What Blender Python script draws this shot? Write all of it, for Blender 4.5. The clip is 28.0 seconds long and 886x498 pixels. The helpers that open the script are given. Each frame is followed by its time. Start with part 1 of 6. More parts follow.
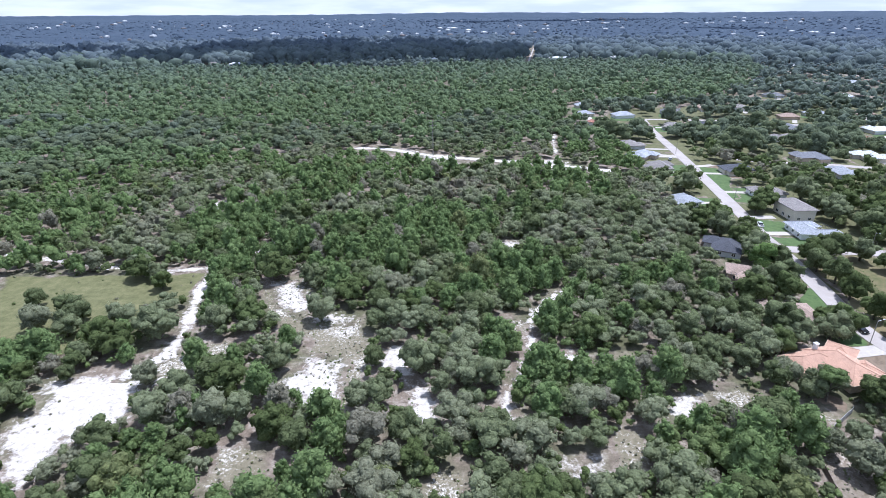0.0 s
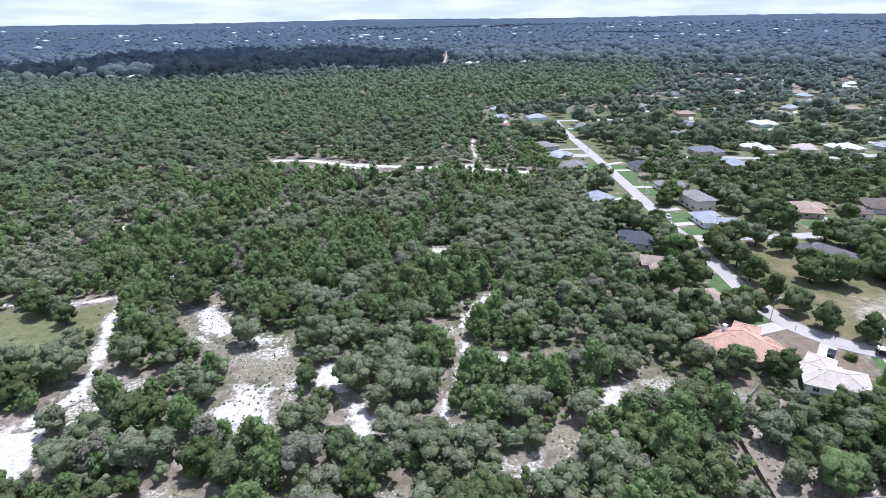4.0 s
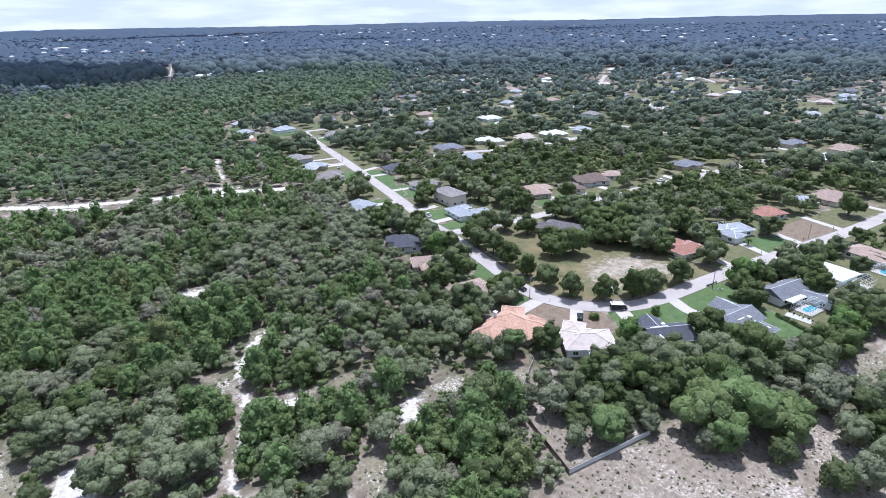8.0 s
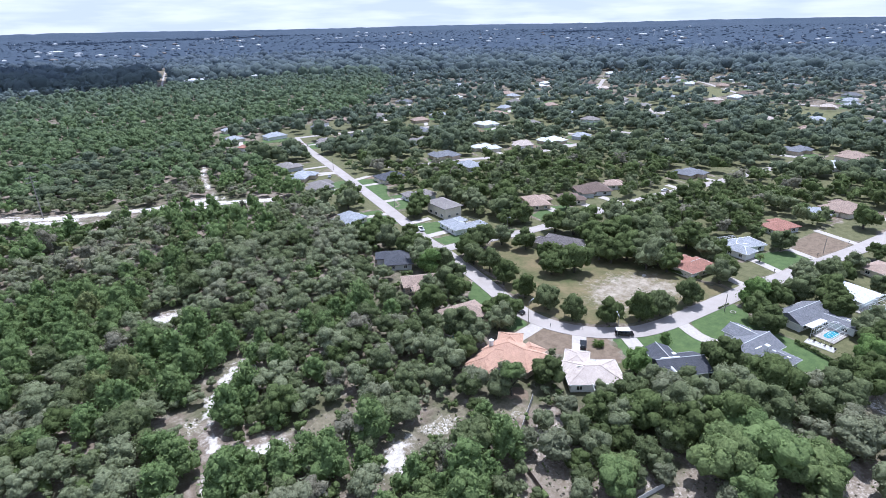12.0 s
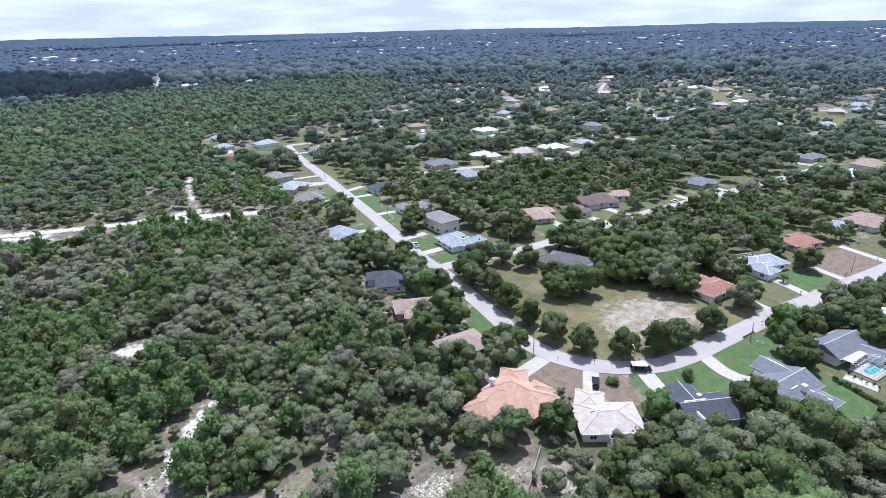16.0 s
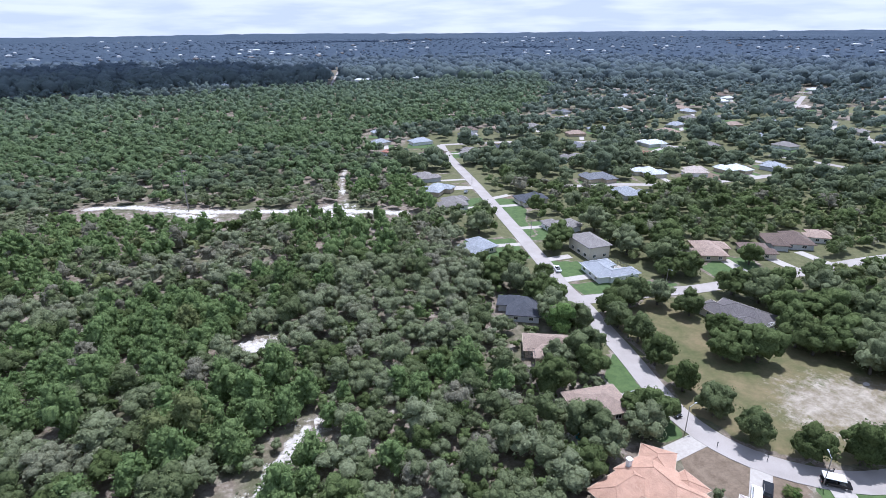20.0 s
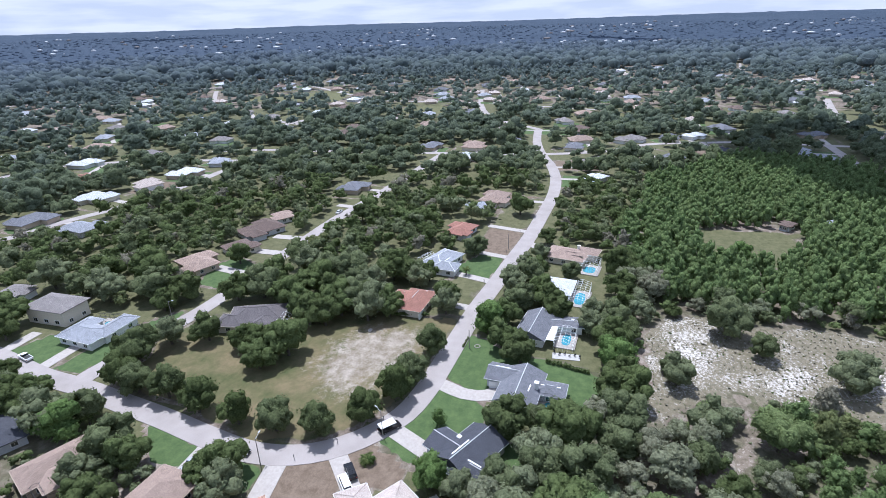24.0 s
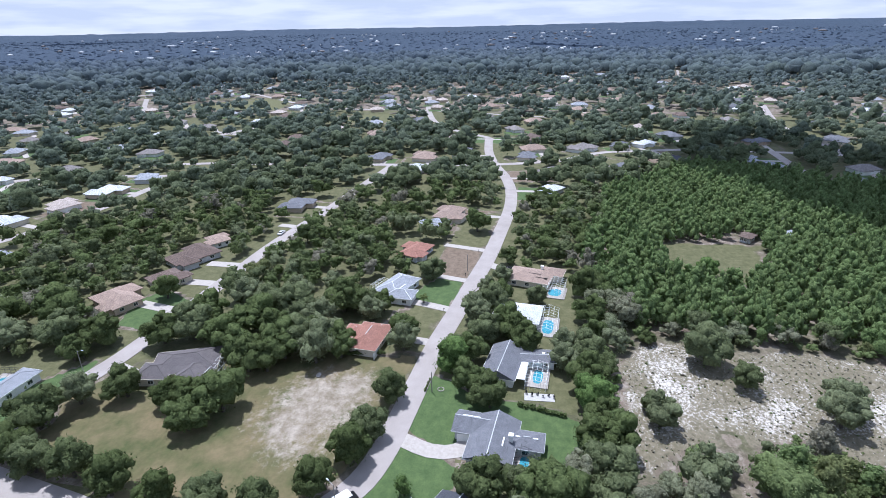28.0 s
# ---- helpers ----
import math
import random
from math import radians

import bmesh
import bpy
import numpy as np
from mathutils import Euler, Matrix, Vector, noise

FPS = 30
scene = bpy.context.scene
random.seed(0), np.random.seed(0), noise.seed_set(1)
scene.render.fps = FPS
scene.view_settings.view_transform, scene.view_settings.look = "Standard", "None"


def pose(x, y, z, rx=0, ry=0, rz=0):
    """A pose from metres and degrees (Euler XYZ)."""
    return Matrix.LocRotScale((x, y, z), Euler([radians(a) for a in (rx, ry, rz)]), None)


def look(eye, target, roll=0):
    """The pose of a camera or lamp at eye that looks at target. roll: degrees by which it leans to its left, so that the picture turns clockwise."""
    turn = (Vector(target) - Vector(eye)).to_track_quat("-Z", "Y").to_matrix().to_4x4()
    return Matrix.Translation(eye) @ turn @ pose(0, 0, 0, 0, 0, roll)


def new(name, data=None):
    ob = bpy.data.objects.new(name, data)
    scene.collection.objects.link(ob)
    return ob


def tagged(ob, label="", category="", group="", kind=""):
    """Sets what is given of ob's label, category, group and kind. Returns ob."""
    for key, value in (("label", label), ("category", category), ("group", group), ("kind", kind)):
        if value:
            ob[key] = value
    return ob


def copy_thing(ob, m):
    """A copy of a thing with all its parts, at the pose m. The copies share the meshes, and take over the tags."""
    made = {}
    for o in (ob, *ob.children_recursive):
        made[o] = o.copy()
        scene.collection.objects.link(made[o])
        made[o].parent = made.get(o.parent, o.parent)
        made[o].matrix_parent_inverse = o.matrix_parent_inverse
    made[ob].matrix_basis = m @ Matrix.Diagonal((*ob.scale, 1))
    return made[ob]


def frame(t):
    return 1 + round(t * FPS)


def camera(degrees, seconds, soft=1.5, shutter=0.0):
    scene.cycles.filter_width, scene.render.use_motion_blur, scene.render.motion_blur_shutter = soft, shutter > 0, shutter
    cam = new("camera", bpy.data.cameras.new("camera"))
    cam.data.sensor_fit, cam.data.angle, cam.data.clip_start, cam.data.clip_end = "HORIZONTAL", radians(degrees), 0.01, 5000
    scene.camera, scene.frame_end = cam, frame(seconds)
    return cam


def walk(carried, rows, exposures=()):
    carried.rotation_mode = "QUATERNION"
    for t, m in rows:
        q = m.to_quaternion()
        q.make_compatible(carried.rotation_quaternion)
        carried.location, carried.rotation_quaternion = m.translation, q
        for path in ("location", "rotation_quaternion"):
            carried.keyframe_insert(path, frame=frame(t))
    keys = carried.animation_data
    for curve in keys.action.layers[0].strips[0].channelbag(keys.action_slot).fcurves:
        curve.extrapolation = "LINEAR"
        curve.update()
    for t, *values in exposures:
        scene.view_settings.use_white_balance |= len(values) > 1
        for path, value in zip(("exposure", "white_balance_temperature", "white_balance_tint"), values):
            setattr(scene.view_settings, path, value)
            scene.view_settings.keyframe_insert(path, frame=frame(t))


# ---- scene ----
cam = camera(78.1, 28.0, soft=0.6)
ROWS = [
    (0.0, -30.25, -7.87, 87.26, -0.87, -23.52, 0.34),
    (0.5, -30.65, -8.50, 87.31, -3.92, -23.42, 0.45),
    (1.0, -30.84, -8.85, 87.36, -4.35, -23.32, 0.53),
    (1.5, -30.88, -8.91, 87.47, -4.55, -23.25, 0.61),
    (2.0, -30.86, -8.78, 87.59, -4.39, -23.16, 0.67),
    (2.5, -30.77, -8.51, 87.68, -3.95, -23.08, 0.73),
    (4.5, -30.17, -6.07, 88.08, -16.84, -22.96, 0.92),
    (5.0, -30.12, -4.98, 88.03, -27.60, -23.01, 0.99),
    (5.5, -29.97, -3.78, 88.10, -32.24, -23.00, 1.03),
    (6.0, -29.53, -2.66, 88.25, -33.80, -22.96, 1.02),
    (6.5, -28.74, -1.67, 88.42, -34.42, -22.93, 1.03),
    (7.0, -27.75, -0.65, 88.53, -34.72, -22.89, 1.06),
    (7.5, -26.71, 0.47, 88.58, -34.86, -22.83, 1.10),
    (8.0, -25.65, 1.58, 88.59, -34.96, -22.76, 1.12),
    (8.5, -24.54, 2.70, 88.55, -35.11, -22.70, 1.11),
    (9.0, -23.40, 3.95, 88.48, -35.18, -22.66, 1.12),
    (9.5, -22.19, 5.26, 88.45, -35.21, -22.62, 1.11),
    (10.0, -20.95, 6.58, 88.47, -35.26, -22.59, 1.13),
    (10.5, -19.63, 7.92, 88.47, -35.25, -22.56, 1.13),
    (11.0, -18.21, 9.31, 88.47, -35.21, -22.51, 1.15),
    (11.5, -16.88, 10.80, 88.54, -35.18, -22.49, 1.18),
    (12.0, -15.67, 12.47, 88.58, -35.21, -22.46, 1.16),
    (12.5, -14.40, 14.27, 88.48, -35.21, -22.40, 1.16),
    (14.5, -8.88, 21.52, 87.97, -35.36, -22.29, 1.13),
    (15.0, -7.20, 22.97, 87.68, -35.28, -22.17, 1.21),
    (15.5, -5.72, 24.64, 87.50, -35.22, -22.08, 1.27),
    (16.0, -4.37, 26.66, 87.44, -35.37, -22.04, 1.28),
    (16.5, -2.90, 28.86, 87.50, -33.57, -22.01, 1.15),
    (17.0, -1.14, 31.11, 87.51, -29.37, -21.97, 0.96),
    (17.5, 0.72, 33.36, 87.39, -24.57, -21.87, 0.86),
    (18.0, 2.45, 35.57, 87.35, -20.21, -21.77, 0.75),
    (18.5, 4.02, 37.65, 87.46, -18.70, -21.74, 0.66),
    (19.0, 5.25, 39.56, 87.55, -18.23, -21.75, 0.58),
    (19.5, 6.02, 41.30, 87.54, -18.48, -21.77, 0.52),
    (20.0, 6.57, 42.92, 87.58, -18.91, -21.78, 0.48),
    (20.5, 7.03, 44.51, 87.71, -21.89, -21.85, 0.45),
    (21.0, 7.56, 46.18, 87.82, -27.56, -21.91, 0.52),
    (21.5, 8.47, 47.92, 87.85, -35.67, -22.02, 0.77),
    (22.0, 9.85, 49.49, 87.87, -44.97, -22.20, 1.13),
    (22.5, 11.52, 50.72, 87.93, -54.30, -22.39, 1.36),
    (24.5, 18.50, 57.18, 88.71, -76.22, -22.78, 1.56),
    (25.0, 20.72, 58.23, 88.82, -76.72, -22.71, 1.50),
    (25.5, 23.04, 59.17, 88.87, -77.09, -22.63, 1.45),
    (26.0, 25.40, 59.92, 88.93, -77.52, -22.59, 1.42),
    (26.5, 27.69, 60.52, 88.89, -77.90, -22.53, 1.38),
    (27.0, 29.90, 61.09, 88.78, -78.50, -22.47, 1.32),
    (27.5, 31.96, 61.71, 88.66, -78.91, -22.42, 1.22),
    (28.0, 33.81, 62.37, 88.51, -79.26, -22.37, 1.09),
]
walk(cam, [(t, pose(x, y, z, 90 + pitch, roll, yaw)) for t, x, y, z, yaw, pitch, roll in ROWS],
     exposures=((0, 0.67, 5460, 13), (10, 0.63, 5460, 13), (18, 0.57, 5460, 13), (24, 0.42, 5500, 13), (28, 0.42, 5500, 13)))

# ---- sky and sun ----
SUN_AZ, SUN_EL = radians(50), radians(71)      # azimuth from +y towards +x
world = bpy.data.worlds.new("sky")
scene.world = world
world.use_nodes = True
wn, wl = world.node_tree.nodes, world.node_tree.links
for n in list(wn):
    wn.remove(n)
sky = wn.new("ShaderNodeTexSky")
sky.sky_type, sky.sun_disc = "NISHITA", False
sky.sun_elevation, sky.sun_rotation = SUN_EL, SUN_AZ
sky.air_density, sky.dust_density, sky.ozone_density = 1.0, 0.4, 1.5
co = wn.new("ShaderNodeTexCoord")
mp = wn.new("ShaderNodeMapping")
mp.inputs["Scale"].default_value = (3.0, 3.0, 22.0)
cl = wn.new("ShaderNodeTexNoise")
cl.inputs["Scale"].default_value, cl.inputs["Detail"].default_value = 2.6, 7
cr = wn.new("ShaderNodeValToRGB")
cr.color_ramp.elements[0].position, cr.color_ramp.elements[1].position = 0.38, 0.62
cr.color_ramp.elements[0].color, cr.color_ramp.elements[1].color = (3.3, 3.55, 4.05, 1), (4.25, 4.35, 4.6, 1)
xyz = wn.new("ShaderNodeSeparateXYZ")
low = wn.new("ShaderNodeMapRange")      # pale haze and cloud banks low over the skyline, broken cloud and blue above
low.inputs["From Min"].default_value, low.inputs["From Max"].default_value = 0.04, 0.30
low.inputs["To Min"].default_value, low.inputs["To Max"].default_value = 1.0, 0.6
low.interpolation_type = "SMOOTHSTEP"
mixc = wn.new("ShaderNodeMix")
mixc.data_type = "RGBA"
bg = wn.new("ShaderNodeBackground")
bg.inputs[1].default_value = 0.15
wo = wn.new("ShaderNodeOutputWorld")
wl.new(co.outputs["Generated"], mp.inputs[0])
wl.new(mp.outputs[0], cl.inputs["Vector"])
wl.new(cl.outputs[0], cr.inputs[0])
wl.new(co.outputs["Generated"], xyz.inputs[0])
wl.new(xyz.outputs[2], low.inputs["Value"])
wl.new(low.outputs[0], mixc.inputs[0])
wl.new(sky.outputs[0], mixc.inputs[6])
wl.new(cr.outputs[0], mixc.inputs[7])
wl.new(mixc.outputs[2], bg.inputs[0])
wl.new(bg.outputs[0], wo.inputs[0])
sun = new("sun", bpy.data.lights.new("sun", "SUN"))
sun.data.energy, sun.data.angle, sun.data.color = 4.2, radians(0.53), (1.0, 0.97, 0.93)
sd = Vector((math.sin(SUN_AZ) * math.cos(SUN_EL), math.cos(SUN_AZ) * math.cos(SUN_EL), math.sin(SUN_EL)))
sun.matrix_world = look(tuple(sd * 900), (0, 0, 0))


def clouds():
    """Cumulus high over the country: their shade lies on the woods and streets below."""
    m, n, l, b = material("cloud_white", 1.0)
    b.inputs["Base Color"].default_value = (0.85, 0.85, 0.86, 1)
    rnd = random.Random(5)
    off = (math.sin(SUN_AZ) / math.tan(SUN_EL), math.cos(SUN_AZ) / math.tan(SUN_EL))
    for gx, gy, rx, ry, rz, high in ((-270, 1230, 560, 420, -8, 1100), (-900, 1150, 300, 170, 20, 1050), (415, -92, 130, 92, 10, 900), (1120, 2300, 240, 70, -30, 1200),
                                     (2120, 20, 330, 60, 42, 1200), (600, 3300, 900, 120, 0, 1300), (2400, 2200, 400, 90, -40, 1200), (318, -84, 90, 44, 25, 900)):
        bm = bmesh.new()
        for k in range(26):
            a, q = rnd.uniform(0, 6.283), rnd.random() ** 0.6 * 0.75
            s = rnd.uniform(0.22, 0.42) * (1.15 - q)
            r = bmesh.ops.create_icosphere(bm, subdivisions=2, radius=1)
            for v in r["verts"]:
                d = v.co.normalized()
                w = 1 + 0.25 * noise.noise(d * 2.3 + Vector((k, 0, 0)))
                v.co = Vector((q * math.cos(a) * rx + d.x * s * rx * w, q * math.sin(a) * ry + d.y * s * ry * w * 1.3, max(d.z, -0.25) * s * (rx + ry) * 0.25 * w))
        me = bpy.data.meshes.new("cloud")
        bm.to_mesh(me)
        bm.free()
        me.materials.append(m)
        ob = new("cloud", me)
        ob.matrix_world = pose(gx + off[0] * high, gy + off[1] * high, high, 0, 0, rz)
        tagged(ob, "white cumulus cloud shading the country below", "cloud", kind="structure")

# ---- materials ----
def material(name, rough=0.9, metal=0.0):
    m = bpy.data.materials.new(name)
    m.use_nodes = True
    b = m.node_tree.nodes["Principled BSDF"]
    b.inputs["Roughness"].default_value, b.inputs["Metallic"].default_value = rough, metal
    b.inputs["Specular IOR Level"].default_value = 0.3
    return m, m.node_tree.nodes, m.node_tree.links, b


def noise_node(n, l, scale, detail=4, rough=0.6, space="Object"):
    c = n.new("ShaderNodeTexCoord")
    t = n.new("ShaderNodeTexNoise")
    t.inputs["Scale"].default_value, t.inputs["Detail"].default_value, t.inputs["Roughness"].default_value = scale, detail, rough
    l.new(c.outputs[space], t.inputs["Vector"])
    return t.outputs[0]


def ramp(n, l, fac, *stops):
    r = n.new("ShaderNodeValToRGB")
    e = r.color_ramp.elements
    while len(e) < len(stops):
        e.new(0.5)
    for k, (p, c) in enumerate(stops):
        e[k].position, e[k].color = p, (*c, 1)
    l.new(fac, r.inputs[0])
    return r.outputs[0]


def mix(n, l, fac, a, b, kind="MIX"):
    m = n.new("ShaderNodeMix")
    m.data_type, m.blend_type = "RGBA", kind
    for sock, v in ((m.inputs[0], fac), (m.inputs[6], a), (m.inputs[7], b)):
        if isinstance(v, (int, float)):
            sock.default_value = v
        elif isinstance(v, tuple):
            sock.default_value = (*v, 1)
        else:
            l.new(v, sock)
    return m.outputs[2]


def calc(n, l, op, a, b=0.0, clamp=False):
    m = n.new("ShaderNodeMath")
    m.operation, m.use_clamp = op, clamp
    for sock, v in zip(m.inputs, (a, b)):
        if isinstance(v, (int, float)):
            sock.default_value = v
        else:
            l.new(v, sock)
    return m.outputs[0]


def bump(n, l, b, height, strength=0.5, dist=0.05):
    k = n.new("ShaderNodeBump")
    k.inputs["Strength"].default_value, k.inputs["Distance"].default_value = strength, dist
    l.new(height, k.inputs["Height"])
    l.new(k.outputs[0], b.inputs["Normal"])


def plain(name, colour, rough=0.7, metal=0.0, vary=0.15, scale=3.0):
    m, n, l, b = material(name, rough, metal)
    lo, hi = tuple(c * (1 - vary) for c in colour), tuple(min(1, c * (1 + vary)) for c in colour)
    l.new(ramp(n, l, noise_node(n, l, scale), (0.3, lo), (0.7, hi)), b.inputs["Base Color"])
    return m


def litter(n, l):
    """Leaf litter, dry grass and specks of pale sand: the floor of the scrub."""
    big = noise_node(n, l, 0.045, 5)
    mid = noise_node(n, l, 0.35, 5, 0.7)
    fine = noise_node(n, l, 3.0, 3, 0.7)
    base = ramp(n, l, mid, (0.30, (0.12, 0.090, 0.068)), (0.5, (0.215, 0.170, 0.132)), (0.68, (0.40, 0.345, 0.29)))
    green = ramp(n, l, mid, (0.3, (0.070, 0.072, 0.036)), (0.7, (0.150, 0.142, 0.078)))
    c = mix(n, l, ramp(n, l, big, (0.46, (0, 0, 0)), (0.60, (1, 1, 1))), base, green)
    return mix(n, l, 0.55, c, ramp(n, l, fine, (0.25, (0.35, 0.35, 0.35)), (0.75, (1, 1, 1))), "MULTIPLY")


def worn_grass(n, l):
    c = ramp(n, l, noise_node(n, l, 0.09, 6, 0.68), (0.32, LOT_LO), (0.66, LOT_HI))
    return mix(n, l, 0.3, c, ramp(n, l, noise_node(n, l, 0.54, 3, 0.7), (0.3, (0.4, 0.4, 0.4)), (0.7, (1, 1, 1))), "MULTIPLY")


LOT_LO, LOT_HI = (0.074, 0.086, 0.030), (0.195, 0.152, 0.082)


def cover(name, lo, hi, scale=0.8, speck=0.5, edge=1.0, rough=0.95, streak=None):
    """A ground cover that thins out into the litter round it by its inner weight."""
    m, n, l, b = material(name, rough)
    w = n.new("ShaderNodeAttribute")
    w.attribute_name = "inner"
    mid = noise_node(n, l, scale, 6, 0.68)
    fine = noise_node(n, l, scale * 6, 3, 0.7)
    c = ramp(n, l, mid, (0.32, lo), (0.66, hi))
    c = mix(n, l, 0.3, c, ramp(n, l, fine, (0.3, (0.4, 0.4, 0.4)), (0.7, (1, 1, 1))), "MULTIPLY")
    if streak:
        c = mix(n, l, ramp(n, l, calc(n, l, "ADD", calc(n, l, "MULTIPLY", noise_node(n, l, 1.2, 8, 0.8), 0.72), calc(n, l, "MULTIPLY", noise_node(n, l, 0.055, 3), 0.42)), (0.595, (0, 0, 0)), (0.665, (0.95, 0.95, 0.95))), c, streak)
    k = calc(n, l, "ADD", w.outputs["Fac"], calc(n, l, "MULTIPLY", calc(n, l, "SUBTRACT", noise_node(n, l, 0.5, 6, 0.75), 0.5), speck * 2))
    k = calc(n, l, "MULTIPLY", calc(n, l, "SUBTRACT", k, 0.25), 4.0 * edge, True)
    under = worn_grass(n, l) if name.startswith("bare_sand") else litter(n, l)
    l.new(mix(n, l, k, under, c), b.inputs["Base Color"])
    bump(n, l, b, fine, 0.4, 0.06)
    return m


M_GROUND, n, l, b = material("forest_floor", 1.0)
l.new(litter(n, l), b.inputs["Base Color"])
bump(n, l, b, noise_node(n, l, 1.5), 0.5, 0.1)
M_SAND = cover("white_sand", (0.36, 0.32, 0.28), (0.64, 0.59, 0.545), 0.8, 1.9, 0.5)
M_SANDY = cover("sandy_scrub", (0.118, 0.104, 0.062), (0.235, 0.200, 0.142), 0.7, 0.8, streak=(0.58, 0.535, 0.49))
M_DRYFIELD = cover("dry_sandy_grass", (0.135, 0.108, 0.074), (0.275, 0.226, 0.180), 0.8, 0.8, streak=(0.45, 0.39, 0.345))
M_MEADOW = cover("meadow_grass", (0.085, 0.09, 0.035), (0.17, 0.16, 0.075), 0.3, 0.35)
M_LAWN = cover("green_lawn", (0.058, 0.094, 0.032), (0.098, 0.142, 0.050), 0.4, 0.2, 3.0)
M_YARD = cover("dry_yard_grass", (0.08, 0.085, 0.035), (0.15, 0.14, 0.07), 0.35, 0.3)
M_SOIL = cover("brown_soil", (0.13, 0.095, 0.065), (0.22, 0.165, 0.12), 0.5, 0.15, 3.0)
M_LOT = cover("worn_lot_grass", LOT_LO, LOT_HI, 0.09, 0.2, 2.0)
M_BARE = cover("bare_sand_in_grass", (0.16, 0.126, 0.08), (0.40, 0.345, 0.28), 0.3, 1.5, 0.4)

M_ROAD, n, l, b = material("asphalt_road", 0.85)
c = ramp(n, l, noise_node(n, l, 0.12, 6), (0.3, (0.31, 0.272, 0.25)), (0.7, (0.40, 0.355, 0.33)))
c = mix(n, l, 0.35, c, ramp(n, l, noise_node(n, l, 6.0, 3), (0.35, (0.6, 0.6, 0.6)), (0.65, (1, 1, 1))), "MULTIPLY")
l.new(c, b.inputs["Base Color"])
M_DRIVE = plain("concrete_drive", (0.385, 0.345, 0.31), 0.85, vary=0.12, scale=1.2)
M_GUTTER = plain("concrete_kerb", (0.42, 0.40, 0.38), 0.85, vary=0.15, scale=2.0)


def foliage(name, dark, light, through_leaf=0.42, grain=2.0, relief=0.45):
    """Leaves: a matt face and some light let through."""
    m, n, l, b = material(name, 0.75)
    b.inputs["Specular IOR Level"].default_value = 0.05
    tint = n.new("ShaderNodeAttribute")
    tint.attribute_name = "tint"
    geo = n.new("ShaderNodeNewGeometry")
    c = ramp(n, l, tint.outputs["Fac"], *((k / (len(dark) - 1), d) for k, d in enumerate(dark)))
    d = ramp(n, l, tint.outputs["Fac"], *((k / (len(light) - 1), d) for k, d in enumerate(light)))
    clump = noise_node(n, l, grain, 3, 0.65)
    f = calc(n, l, "ADD", calc(n, l, "MULTIPLY", geo.outputs["Random Per Island"], 0.36), calc(n, l, "MULTIPLY", ramp(n, l, clump, (0.36, (0, 0, 0)), (0.62, (1, 1, 1))), 0.64))
    # dark gaps and bright tips of the leaf clumps are put into the colour
    c = mix(n, l, f, mix(n, l, 1.0, c, (0.72, 0.72, 0.72), "MULTIPLY"), mix(n, l, 1.0, d, (1.12, 1.12, 1.1), "MULTIPLY"))
    bump(n, l, b, clump, 1.0, relief)
    l.new(c, b.inputs["Base Color"])
    t, s = n.new("ShaderNodeBsdfTranslucent"), n.new("ShaderNodeMixShader")
    s.inputs[0].default_value = through_leaf
    l.new(c, t.inputs[0])
    l.new(b.outputs[0], s.inputs[1])
    l.new(t.outputs[0], s.inputs[2])
    l.new(s.outputs[0], n["Material Output"].inputs[0])
    return m


OAK_D, OAK_L = (0.178, 0.200, 0.114), (0.306, 0.332, 0.198)
DEEP_D, DEEP_L = (0.066, 0.088, 0.032), (0.130, 0.162, 0.062)
MID_D, MID_L = (0.130, 0.172, 0.068), (0.232, 0.290, 0.120)
PINE_D, PINE_L = (0.120, 0.175, 0.066), (0.212, 0.288, 0.116)
YEL_D, YEL_L = (0.128, 0.148, 0.062), (0.248, 0.262, 0.116)
DRY_D, DRY_L = (0.165, 0.143, 0.112), (0.300, 0.268, 0.218)
LEAVES = (DRY_D, OAK_D, DEEP_D, MID_D, PINE_D, YEL_D), (DRY_L, OAK_L, DEEP_L, MID_L, PINE_L, YEL_L)
M_LEAF = foliage("scrub_foliage", *LEAVES)
M_YARD_LEAF = foliage("yard_tree_foliage", *LEAVES, grain=10.0)      # crowns of unit size, scaled up
# both ramps run from green to the blue of haze, put into the leaf colour
M_HAZED_OAK = foliage("far_oak_foliage", ((0.092, 0.116, 0.054), (0.114, 0.144, 0.112), (0.114, 0.146, 0.148), (0.104, 0.136, 0.168)), ((0.192, 0.222, 0.118), (0.200, 0.238, 0.196), (0.190, 0.230, 0.234), (0.172, 0.210, 0.254)), grain=0.9, relief=1.0)
M_HAZED_PINE = foliage("far_pine_foliage", ((0.122, 0.166, 0.078), (0.126, 0.164, 0.108), (0.118, 0.152, 0.142), (0.104, 0.136, 0.168)), ((0.208, 0.272, 0.134), (0.206, 0.260, 0.178), (0.192, 0.234, 0.226), (0.172, 0.210, 0.254)), grain=0.9, relief=1.0)
M_BROAD = foliage("broad_leaf_foliage", ((0.092, 0.146, 0.046),) * 2, ((0.180, 0.262, 0.086),) * 2, grain=10.0)
# canopy blue is the haze over the farthest woods, painted as base colour
M_HAZED_CANOPY = foliage("distant_canopy", ((0.074, 0.104, 0.150), (0.098, 0.130, 0.178)), ((0.102, 0.134, 0.184), (0.136, 0.170, 0.230)))
M_BARK = plain("bark", (0.10, 0.085, 0.07), 0.95, vary=0.35, scale=5)
clouds()

